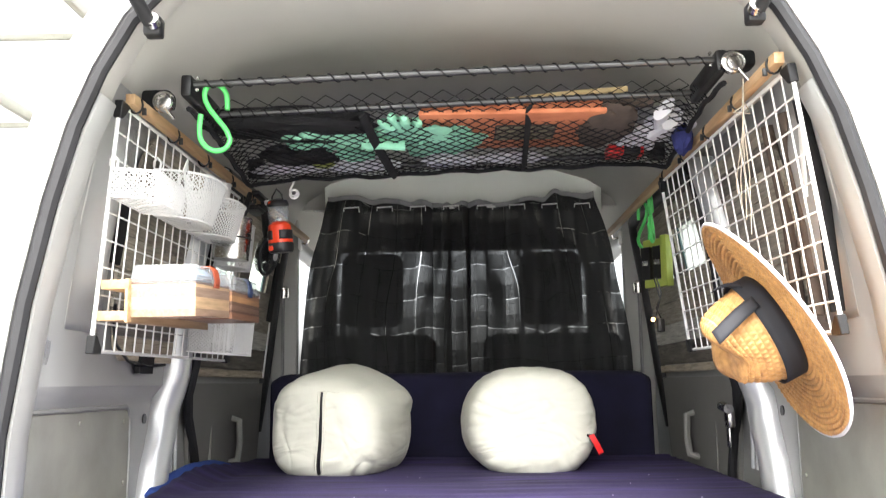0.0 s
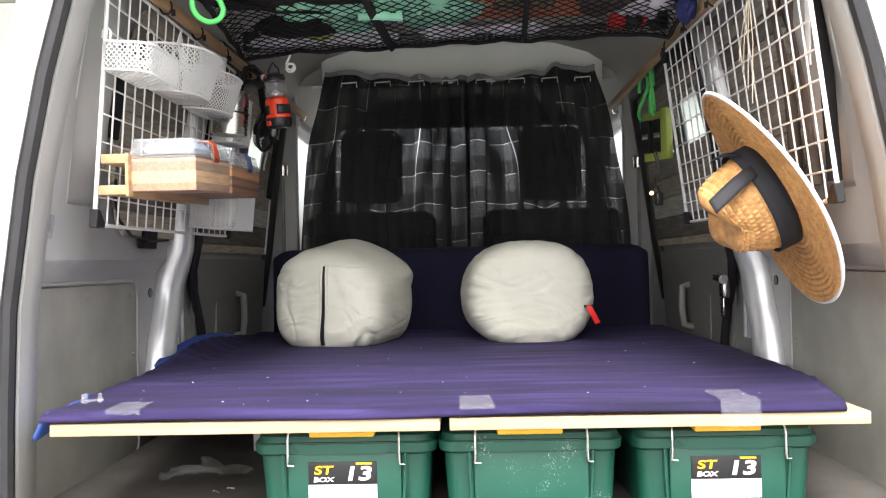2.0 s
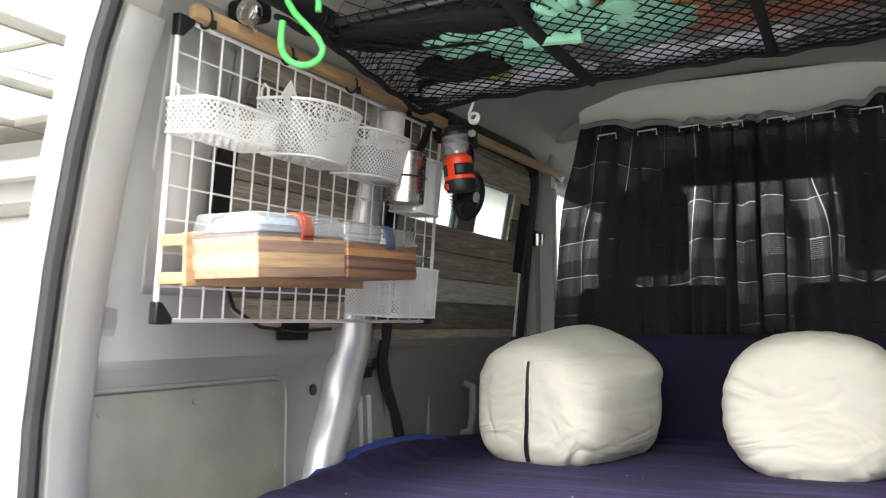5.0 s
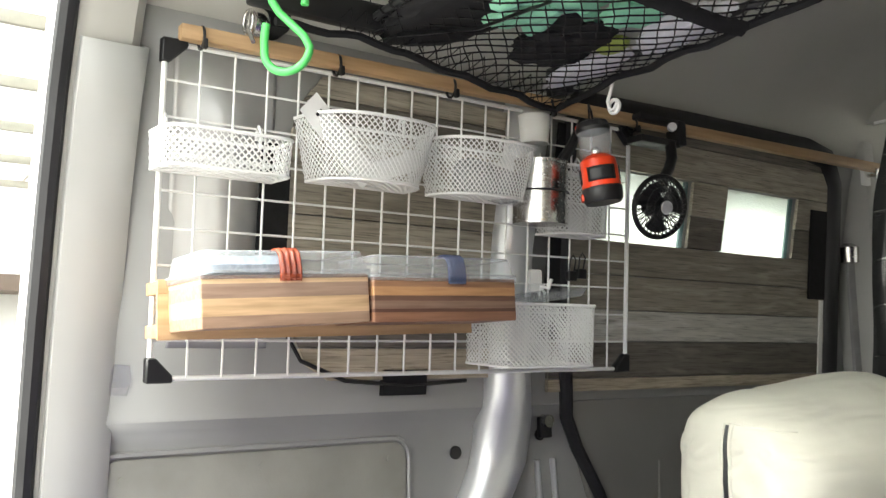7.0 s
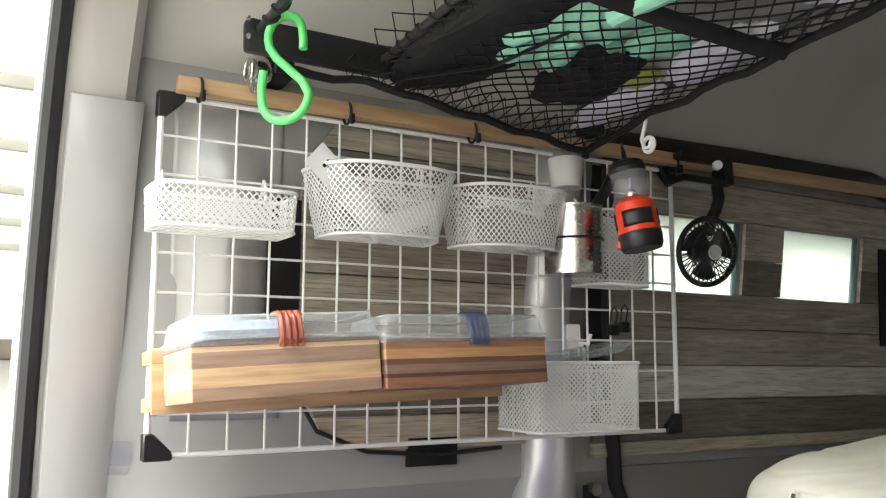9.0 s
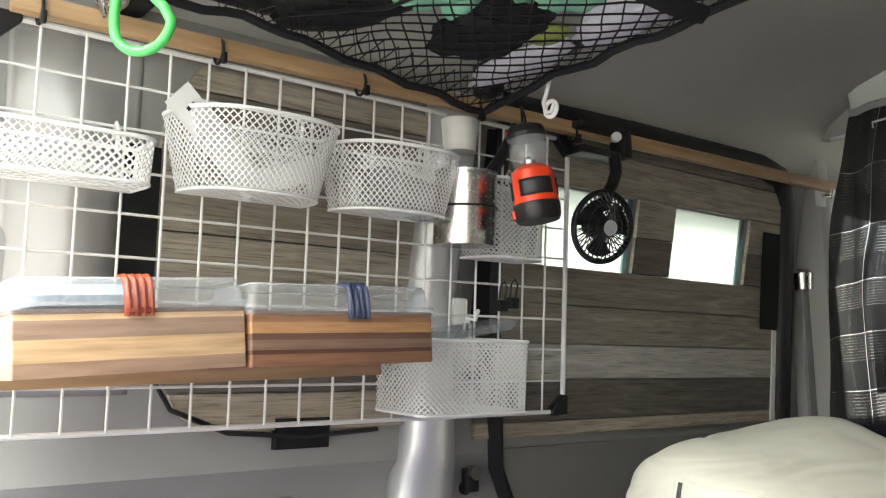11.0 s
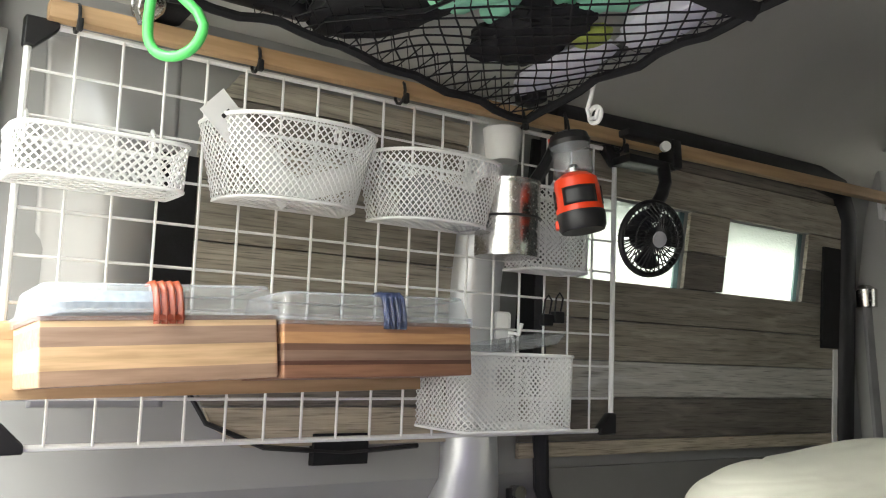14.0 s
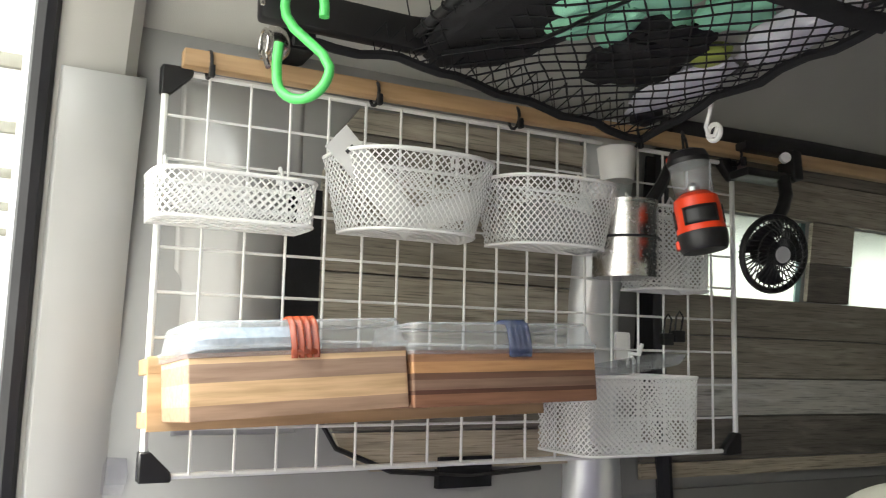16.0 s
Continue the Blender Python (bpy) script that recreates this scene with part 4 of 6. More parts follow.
# odds and ends in the square basket
odd = thing("smoked_tray", "smoked clear tray lying on the basket", "tray", m=PL @ pose(0.05, 0.655, 0.124, 8, 0, 4))
tr = loft([(0.05, 0.13, 0.008, 0), (0.07, 0.15, 0.010, 0.014), (0.068, 0.148, 0.010, 0.014), (0.048, 0.128, 0.008, 0.002)])
part("tray", tr, GLASSY, odd)
for k, (a, b) in enumerate(((0.752, 0.205), (0.775, 0.21))):
    hk = thing("binder_clip", "black wire binder clip on the wire panel", "clip", m=PL @ pose(0.006, a, b - 0.035), group="binder clips")
    part("jaw", box((0, 0, 0), (0.012, 0.02, 0.018), 0.002), BLACK, hk)
    part("wire_loop", tube([(0, -0.006, 0.008), (0.004, -0.007, 0.03), (0.004, 0, 0.038), (0.004, 0.007, 0.03), (0, 0.006, 0.008)], 0.0014, 6), BLACK, hk)
sq = thing("adhesive_hook", "white square adhesive hook", "hook", m=PL @ pose(-0.006, 0.676, 0.158))
part("plate", box((0, 0, 0), (0.006, 0.028, 0.042), 0.005), WHITE, sq)
part("hook", tube([(0.004, 0.01, -0.01), (0.022, 0.014, -0.012), (0.026, 0.016, 0.004)], 0.003, 8), WHITE, sq)


def lantern(m):
    b = thing("camping_lantern", "orange and black camping lantern with a frosted globe, hanging", "lantern", m=m)
    part("base", turned([(0, 0), (0.034, 0), (0.038, 0.006), (0.039, 0.022), (0.0375, 0.026)], 28), BLACK, b, "black rubber base")
    part("body", turned([(0.0375, 0.024), (0.038, 0.030), (0.0365, 0.034), (0.036, 0.060), (0.034, 0.072), (0.022, 0.080), (0.015, 0.082)], 28), ORANGE, b, "orange body shell")
    for a in (0, 120, 240):
        bm = bmesh.new()
        bmesh.ops.create_grid(bm, x_segments=8, y_segments=4, size=0.5)
        for v in bm.verts:
            th = radians(a) + v.co.x * 1.5
            v.co = Vector((0.0375 * math.cos(th), 0.0375 * math.sin(th), 0.046 + v.co.y * 0.024))
        thick(part("grip_pad", bm, BLACK, b, "black grip pad"), 0.002)
    part("button", box((0.0, -0.036, 0.012), (0.018, 0.012, 0.012), 0.002), ORANGE, b)
    part("globe", turned([(0.024, 0.078), (0.031, 0.082), (0.0315, 0.122), (0.029, 0.126)], 28), CLEAR, b, "frosted clear globe")
    part("reflector", turned([(0.0, 0.08), (0.012, 0.08), (0.012, 0.088), (0.006, 0.094), (0.0, 0.094)], 16), STEEL, b)
    part("cap", turned([(0.032, 0.12), (0.034, 0.126), (0.030, 0.136), (0.016, 0.141), (0, 0.142)], 28), BLACK, b, "black cap")
    part("loop", tube([(-0.026, 0, 0.128), (-0.024, 0, 0.15), (0, 0, 0.168), (0.024, 0, 0.15), (0.026, 0, 0.128)], 0.0024, 6), BLACK, b, "black wire bail")
    part("tag", box((0, -0.030, 0.130), (0.010, 0.006, 0.008), 0.001), ORANGE, b)
    return b


lantern(Matrix.Translation((-0.452, 0.849, 1.497)) @ Matrix.Rotation(radians(-7), 4, Vector((-0.78, 0.62, 0))) @ pose(0, 0, 0, 0, 0, -40) @ Matrix.Diagonal((0.84, 0.84, 0.98, 1)))

sh = thing("white_hook", "small white hook hanging under the net shelf", "hook", (-0.427, 0.843, 1.653))
part("wire", tube([(0.01, 0, 0.04), (0.004, 0, 0.022), (-0.004, 0, 0.006), (0.0, 0, -0.008), (0.01, 0, -0.010), (0.016, 0, 0.0)], 0.003, 8), WHITE, sh)
part("ring", tube([(0.006 + 0.011 * math.cos(a), 0.004, -0.004 + 0.011 * math.sin(a)) for a in np.linspace(0, 2 * math.pi, 17)[:-1]], 0.0032, 8, True), WHITE, sh)


def fan():
    b = thing("clip_fan", "black clip-on fan clamped to the wooden pole", "fan", (-0.598, 1.137, 1.691))
    cl = bmesh.new()
    box((0.012, -0.008, 0.014), (0.045, 0.125, 0.012), 0.003, cl)
    box((0.012, -0.012, -0.028), (0.04, 0.11, 0.014), 0.003, cl)
    box((0.02, 0.045, -0.006), (0.035, 0.022, 0.05), 0.004, cl)
    part("clamp", cl, BLACK, b, "black spring clamp")
    part("knob", tube([(0.036, 0.012, 0.0), (0.044, 0.008, 0.0)], 0.0085, 14), WHITE, b, "pale round knob")
    part("spring", tube([(0.02 + 0.005 * math.cos(a * 1.0), 0.055, -0.02 + 0.0009 * a) for a in np.linspace(0, 40, 80)], 0.0012, 5), STEEL, b)
    part("neck", tube([(0.03, 0.015, -0.03), (0.035, 0.012, -0.06), (0.04, -0.005, -0.085), (0.05, -0.03, -0.105), (0.055, -0.045, -0.13)], 0.0105, 10), BLACK, b, "black ribbed gooseneck")
    h = thing("fan_head", "", "")
    h.parent = b
    h.matrix_local = look((0.062, -0.06, -0.166), (0.86, -0.22, -0.36)) @ pose(0, 0, 0)
    for key in ("label", "category", "group", "kind"):
        if key in h:
            del h[key]
    part("ring", tube([(0.056 * math.cos(a), 0.056 * math.sin(a), 0) for a in np.linspace(0, 2 * math.pi, 41)[:-1]], 0.005, 8, True), BLACK, h)
    fr = part("front_rib", tube([(0.010, 0.006, -0.020), (0.033, 0.007, -0.018), (0.055, 0.0, -0.004)], 0.0011, 5), BLACK, h)
    bk_ = part("rear_rib", tube([(0.018, 0, 0.022), (0.05, 0, 0.018), (0.055, 0, 0.004)], 0.0011, 5), BLACK, h)
    for k in range(1, 36):
        again(fr, pose(0, 0, 0, 0, 0, 10 * k))
        again(bk_, pose(0, 0, 0, 0, 0, 10 * k))
    for r, z in ((0.025, -0.019), (0.040, -0.016)):
        part("guard_ring", tube([(r * math.cos(a), r * math.sin(a), z) for a in np.linspace(0, 2 * math.pi, 33)[:-1]], 0.001, 5, True), BLACK, h)
    part("badge", turned([(0, -0.024), (0.012, -0.023), (0.0135, -0.018)], 20), M("grey_badge", (0.35, 0.35, 0.36), 0.4, var=0.05), h, "grey round badge")
    part("motor", turned([(0.0, 0.035), (0.018, 0.033), (0.020, 0.010), (0.018, 0.0), (0, -0.004)][::-1], 20), BLACK, h)
    for k in range(3):
        bl = sheet(lambda u, v, k=k: ((0.014 + 0.034 * u) * math.cos(2.094 * k + 1.3 * v), (0.014 + 0.034 * u) * math.sin(2.094 * k + 1.3 * v), 0.006 - 0.012 * v), 6, 8)
        thick(part("blade", bl, BLACK, h), 0.0015)
    return b


fan()


# ---- S hooks ----
def s_hook(m, label, mt=LIME, r=0.0055, k=1.0):
    b = thing("s_hook", label, "hook", m=m, group="green hooks")
    pts = [(0.0245, 0, 0.088), (0.025, 0, 0.100)]
    pts += [(0.024 * math.cos(a), 0, 0.110 + 0.026 * math.sin(a)) for a in np.linspace(0, math.pi, 13)]
    pts += [(-0.022, 0, 0.098), (-0.012, 0, 0.082), (0.008, 0, 0.062), (0.024, 0, 0.046)]
    pts += [(0.032 * math.cos(a), 0, 0.030 - 0.030 * math.sin(a)) for a in np.linspace(0, math.pi, 15)]
    pts += [(-0.0325, 0, 0.045), (-0.031, 0, 0.062), (-0.030, 0, 0.068)]
    part("rod", tube([(x * k, y, z * k) for x, y, z in pts], r, 10), mt, b)
    return b


s_hook(pose(-0.474, 0.302, 1.620, 0, 0, 40), "bright green plastic S hook hung on the shelf rail")


# ---- net shelf under the roof ----
rack = thing("net_shelf", "black cord net shelf on steel rails under the roof", "net shelf", (0, 0, 0))
TILT = 0.027


for y, z in ((0.285, 1.7645), (0.46, 1.757), (0.815, 1.716)):
    part("rail", tube([(-0.52, y, z - 0.52 * TILT), (0.515, y, z + 0.515 * TILT)], 0.0068, 10), RODSTEEL, rack, "dark steel rail")
for x, s in ((-0.512, 1), (0.507, -1)):
    zc = 1.758 + TILT * x
    part("bracket", box((x - s * 0.012, 0.372, zc), (0.022, 0.21, 0.044), 0.006), BLACK, rack, "black plastic end bracket")
    part("bracket", box((x, 0.815, zc - 0.035), (0.04, 0.03, 0.05), 0.005), BLACK, rack, "black plastic end bracket")
    for dz in (-0.012, 0.012):
        part("screw", tube([(x + s * 0.012, 0.262, zc + dz), (x + s * 0.012, 0.266, zc + dz)], 0.0035, 8), STEEL, rack)
# cord wound along the rails
for y, z, turns in ((0.285, 1.7645, 26), (0.46, 1.757, 34)):
    wind = [(-0.5 + s, y + 0.0082 * math.cos(2 * math.pi * turns * (s + 0.012 * math.sin(19 * s))), z + TILT * (s - 0.5) + 0.0082 * math.sin(2 * math.pi * turns * (s + 0.012 * math.sin(19 * s)))) for s in np.linspace(0, 1, turns * 10)]
    part("rail_cord", tube(wind, 0.0016, 5), CORD, rack, "thin black cord wound along the rail")


def net_y(y):
    """Depth on the net from the rear rail to the front hem."""
    return 0.46 + 0.849 * (y - 0.36)


def net_z(x, y):
    e = min(1, max(0, (0.53 - abs(x)) / 0.1))
    s = min(1, max(0, (y - 0.46) / 0.1)) * min(1, max(0, (0.83 - y) / 0.06))
    return 1.746 + TILT * x - 0.047 * max(0, y - 0.46) / 0.36 - 0.010 * s * e + 0.004 * noise.noise((x * 8, y * 8, 1)) - 0.02 * (1 - e) ** 2


def net_low(u, v):
    x, y = -0.53 + 1.06 * u, 0.455 + 0.372 * v
    x += 0.006 * noise.noise((u * 14, v * 9, 4))
    y += 0.006 * noise.noise((u * 14, v * 9, 7))
    return (x, y, net_z(x, y))


thick(part("net_floor", lattice(net_low, 34, 13, 0.08), CORD, rack, "black cord netting"), 0.002)
thick(part("net_rear", lattice(lambda u, v: (-0.50 + 1.0 * u, 0.425 + 0.035 * v, 1.778 - 0.020 * v + TILT * (u - 0.5)), 20, 1, 0.05), CORD, rack), 0.0018)
thick(part("net_front", lattice(lambda u, v: (-0.48 + 0.96 * u, 0.822, 1.694 + 0.022 * v + TILT * (u - 0.5)), 30, 1, 0.07), CORD, rack), 0.0018)
for s in (-1, 1):
    thick(part("net_end", lattice(lambda u, v, s=s: (s * (0.53 - 0.03 * v), 0.40 + 0.425 * u, net_z(s * 0.53, 0.40 + 0.425 * u) + 0.03 * v), 18, 1, 0.08), CORD, rack), 0.0018)
edge = [(-0.53, y, net_z(-0.53, y)) for y in np.linspace(0.31, 0.82, 20)] + [(x, 0.828, net_z(x, 0.822) - 0.003) for x in np.linspace(-0.5, 0.5, 30)] + [(0.53, y, net_z(0.53, y)) for y in np.linspace(0.82, 0.30, 20)]
part("net_hem", tube([(x, y + 0.003 * math.sin(k * 2.1), z + 0.003 * math.sin(k * 1.7)) for k, (x, y, z) in enumerate(edge)], 0.006, 6), CORD, rack, "thick black net hem")
for x0, x1 in ((-0.20, -0.155), (0.16, 0.17)):
    st = [(x0 + (x1 - x0) * s, 0.46 + 0.365 * s, net_z(x0, 0.46 + 0.365 * s) - 0.004) for s in np.linspace(0, 1, 16)]
    part("strap", tube(st, 0.011, 6, flat=0.3), BLACKCLOTH, rack, "black cross strap")


def heap(name, label, cat, c, s, mt, seed, rough=0.25, rz=0, detail=4, power=1.0):
    """A soft lump of cloth lying on the net."""
    y = net_y(c[1])
    z = net_z(c[0], y) + s[2] * 0.8 + 0.006
    b = thing(name, label, cat, (c[0], y, z + (c[2] if len(c) > 2 else 0)), rz)
    bm = bmesh.new()
    bmesh.ops.create_icosphere(bm, subdivisions=detail, radius=1)
    for v in bm.verts:
        d = v.co.copy()
        d = Vector([math.copysign(abs(q) ** power, q) for q in d])
        k = 1 + rough * noise.noise(d * 2.2 + Vector((seed, 0, 0))) + 0.4 * rough * noise.noise(d * 6 + Vector((0, seed, 0)))
        v.co = Vector((d.x * s[0] * k, d.y * s[1] * k, max(-0.8, d.z * k) * s[2]))
    part("cloth", bm, mt, b)
    return b


def glove(name, label, loc, rz, mt, k=1.0):
    b = thing(name, label, "glove", (loc[0], net_y(loc[1]), net_z(loc[0], net_y(loc[1])) + 0.020), rz)
    def ruffle(bm):
        for v in bm.verts:
            v.co += Vector((1, 1, 0.6)) * 0.003 * noise.noise(v.co * 60)
        return bm
    for ang, ln in ((-32, 0.075), (-12, 0.10), (4, 0.105), (20, 0.095), (62, 0.065)):
        a = radians(ang)
        o = Vector((0.03 * math.sin(a), 0.035 * math.cos(a), 0))
        tip = o + Vector((math.sin(a), math.cos(a), 0)) * ln
        pts = [o.lerp(tip, q) + Vector((0, 0, 0.004 * math.sin(5 * q + ang))) for q in np.linspace(0, 1, 10)]
        part("finger", ruffle(tube([p * k for p in pts], [0.015 * k * (1 - 0.2 * q ** 4) if q < 0.95 else 0.007 * k for q in np.linspace(0, 1, 10)], 10)), mt, b)
    bm = bmesh.new()
    bmesh.ops.create_icosphere(bm, subdivisions=3, radius=1, matrix=Matrix.Diagonal((0.052 * k, 0.07 * k, 0.018, 1)))
    part("palm", ruffle(bm), mt, b)
    part("cuff", ruffle(tube([(0, -0.03 * k, 0), (0, -0.07 * k, 0), (0, -0.12 * k, 0)], [0.036 * k, 0.034 * k, 0.037 * k], 14, flat=0.45)), mt, b)
    return b


bag_b = heap("black_bag", "soft black bag lying in the net shelf", "bag", (-0.375, 0.455), (0.185, 0.072, 0.026), BLACKCLOTH, 2.0, 0.18, rz=4, power=0.62)
part("strap", tube([(-0.12, -0.05, -0.03), (-0.02, 0.02, -0.034), (0.10, 0.04, -0.03)], 0.008, 6, flat=0.3), BLACK, bag_b, "black webbing strap")
heap("black_bag", "black cloth pouch lying in the net shelf", "bag", (-0.385, 0.645), (0.085, 0.055, 0.020), BLACKCLOTH, 5.0, 0.3, power=0.8)
glove("terry_glove", "mint green terry glove in the net shelf", (-0.255, 0.545), 98, MINT, 1.12)
glove("terry_glove", "mint green terry glove folded in the net shelf", (-0.105, 0.520), 165, MINT, 0.85)
heap("terry_cloth", "mint green terry cloth in the net shelf", "cloth", (-0.055, 0.585), (0.105, 0.105, 0.018), MINT, 7.0, 0.45)
heap("terry_cloth", "small mint green terry cloth beside the sponge", "cloth", (-0.245, 0.655), (0.045, 0.035, 0.018), MINT, 2.6, 0.4)
heap("towel", "white towel folded at the net edge", "towel", (-0.235, 0.752), (0.085, 0.038, 0.018), WHITECLOTH, 9.0, 0.35, rz=-8)
heap("towel", "pale towel folded at the net edge", "towel", (-0.02, 0.748), (0.075, 0.04, 0.016), WHITECLOTH, 3.3, 0.35)
heap("sponge", "yellow-green sponge in the net shelf", "sponge", (-0.330, 0.705), (0.028, 0.022, 0.012), YGREEN, 4.0, 0.1)
heap("towel", "grey striped towel lying in the net shelf", "towel", (-0.42, 0.745), (0.095, 0.036, 0.012), WHITECLOTH, 6.2, 0.3, rz=-6)
pe = thing("folded_blanket", "terracotta folded blanket in the net shelf", "blanket", (0.125, 0.615, 1.742), 0)
for k in range(3):
    part("fold", box((0, 0.004 * k, 0.0 + 0.013 * k), (0.41 - 0.006 * k, 0.285 - 0.008 * k, 0.0125), 0.005), PEACH, pe)
lb = part("pattern_patch", box((0.035, 0.0, -0.0075), (0.14, 0.12, 0.002), 0.0008), BROWNCLOTH, pe, "dark woven patch")
for k in range(4):
    part("pattern_bar", box((0.035, -0.045 + 0.03 * k, -0.009), (0.13, 0.012, 0.0015)), M("olive_weave", (0.22, 0.2, 0.13), 0.9), lb)
heap("dark_cloth", "dark brown cloth in the net shelf", "cloth", (0.345, 0.55), (0.07, 0.16, 0.024), BROWNCLOTH, 4.4, 0.2)
glove("work_glove", "white cotton work glove in the net shelf", (0.465, 0.60), 12, WHITECLOTH, 0.95)
glove("work_glove", "white cotton work glove lying beside its pair", (0.480, 0.53), -12, WHITECLOTH, 0.85)
heap("towel", "white cloth at the front edge of the net", "towel", (0.14, 0.745), (0.08, 0.03, 0.014), WHITECLOTH, 1.2, 0.3)
rb = thing("red_case", "small red and black case in the net shelf", "case", (0.405, 0.772, net_z(0.405, 0.772) + 0.018))
part("shell", box((-0.012, 0, 0), (0.04, 0.06, 0.026), 0.004), RED, rb)
part("band", box((0.028, 0, 0), (0.04, 0.06, 0.026), 0.004), BLACK, rb, "black half")
part("stripe", box((0.052, 0, 0), (0.008, 0.06, 0.026), 0.002), RED, rb)
rl = thing("rolled_mat", "tan rolled mat on top of the blanket", "roll", (0.262, 0.52, 1.792), 0)
part("roll", tube([(-0.15, 0.02, -0.008), (0.0, 0, 0.0), (0.12, -0.01, 0.004)], 0.0095, 12), TAN, rl)
rl2 = thing("rolled_mat", "grey rolled cloth beside the tan roll", "roll", (0.37, 0.53, 1.778), 0)
part("roll", tube([(-0.06, 0, 0), (0.07, 0, 0.0)], 0.016, 12), BROWNCLOTH, rl2)
bb = thing("blue_pouch", "dark blue pouch tied at the net corner", "pouch", (0.525, 0.62, 1.712))
bm = bmesh.new()
bmesh.ops.create_icosphere(bm, subdivisions=3, radius=1)
for v in bm.verts:
    v.co = Vector((v.co.x * 0.022, v.co.y * 0.03, v.co.z * 0.035)) * (1 + 0.3 * noise.noise(v.co * 3))
part("cloth", bm, M("dark_blue_cloth", (0.02, 0.025, 0.11), 0.9, var=0.2), bb)


def bell(x, y, z):
    b = thing("reel_bell", "round chrome bell with a split ring at the shelf end", "bell", (x, y, z), group="chrome bells")
    part("disc", tube([(0, -0.008, 0), (0, -0.004, 0), (0, 0.004, 0), (0, 0.012, 0), (0, 0.02, 0)], [0.015, 0.021, 0.022, 0.02, 0.012], 24), STEEL, b)
    part("ring", tube([(0.017 * math.cos(a) + 0.004, -0.011, 0.017 * math.sin(a) - 0.003) for a in np.linspace(0, 2 * math.pi, 25)[:-1]], 0.0018, 6, True), STEEL, b)
    part("clip", tube([(0.008, -0.012, -0.016), (0.018, -0.012, -0.030), (0.026, -0.012, -0.040)], 0.0032, 8), STEEL, b)
    part("strap", box((-0.02 * (1 if x < 0 else -1), 0.03, 0.012), (0.06, 0.05, 0.035), 0.01), BLACKCLOTH, b, "black strap behind the bell")


bell(-0.578, 0.300, 1.722)
bell(0.530, 0.245, 1.758)
# ---- left side lining ----
def onwall(side, y, z, out=0.0):
    return Vector((side * (wall_x(z) - out), y, z))


def wall_patch(side, outline, out, t, mt, name, bm=None):
    """A slab following the wall from an outline of (y, z)."""
    bm = bm or bmesh.new()
    f = [bm.verts.new(onwall(side, y, z, out + t)) for y, z in outline]
    g = [bm.verts.new(onwall(side, y, z, out)) for y, z in outline]
    n = len(outline)
    bm.faces.new(f)
    bm.faces.new(g[::-1])
    for k in range(n):
        bm.faces.new((f[k], g[k], g[(k + 1) % n], f[(k + 1) % n]))
    bmesh.ops.recalc_face_normals(bm, faces=bm.faces)
    return bm


def rounded(y0, y1, z0, z1, r, n=5):
    pts = []
    for cy, cz, a0 in ((y1 - r, z1 - r, 0), (y0 + r, z1 - r, 90), (y0 + r, z0 + r, 180), (y1 - r, z0 + r, 270)):
        pts += [(cy + r * math.cos(radians(a0 + 90 * k / n)), cz + r * math.sin(radians(a0 + 90 * k / n))) for k in range(n + 1)]
    return pts


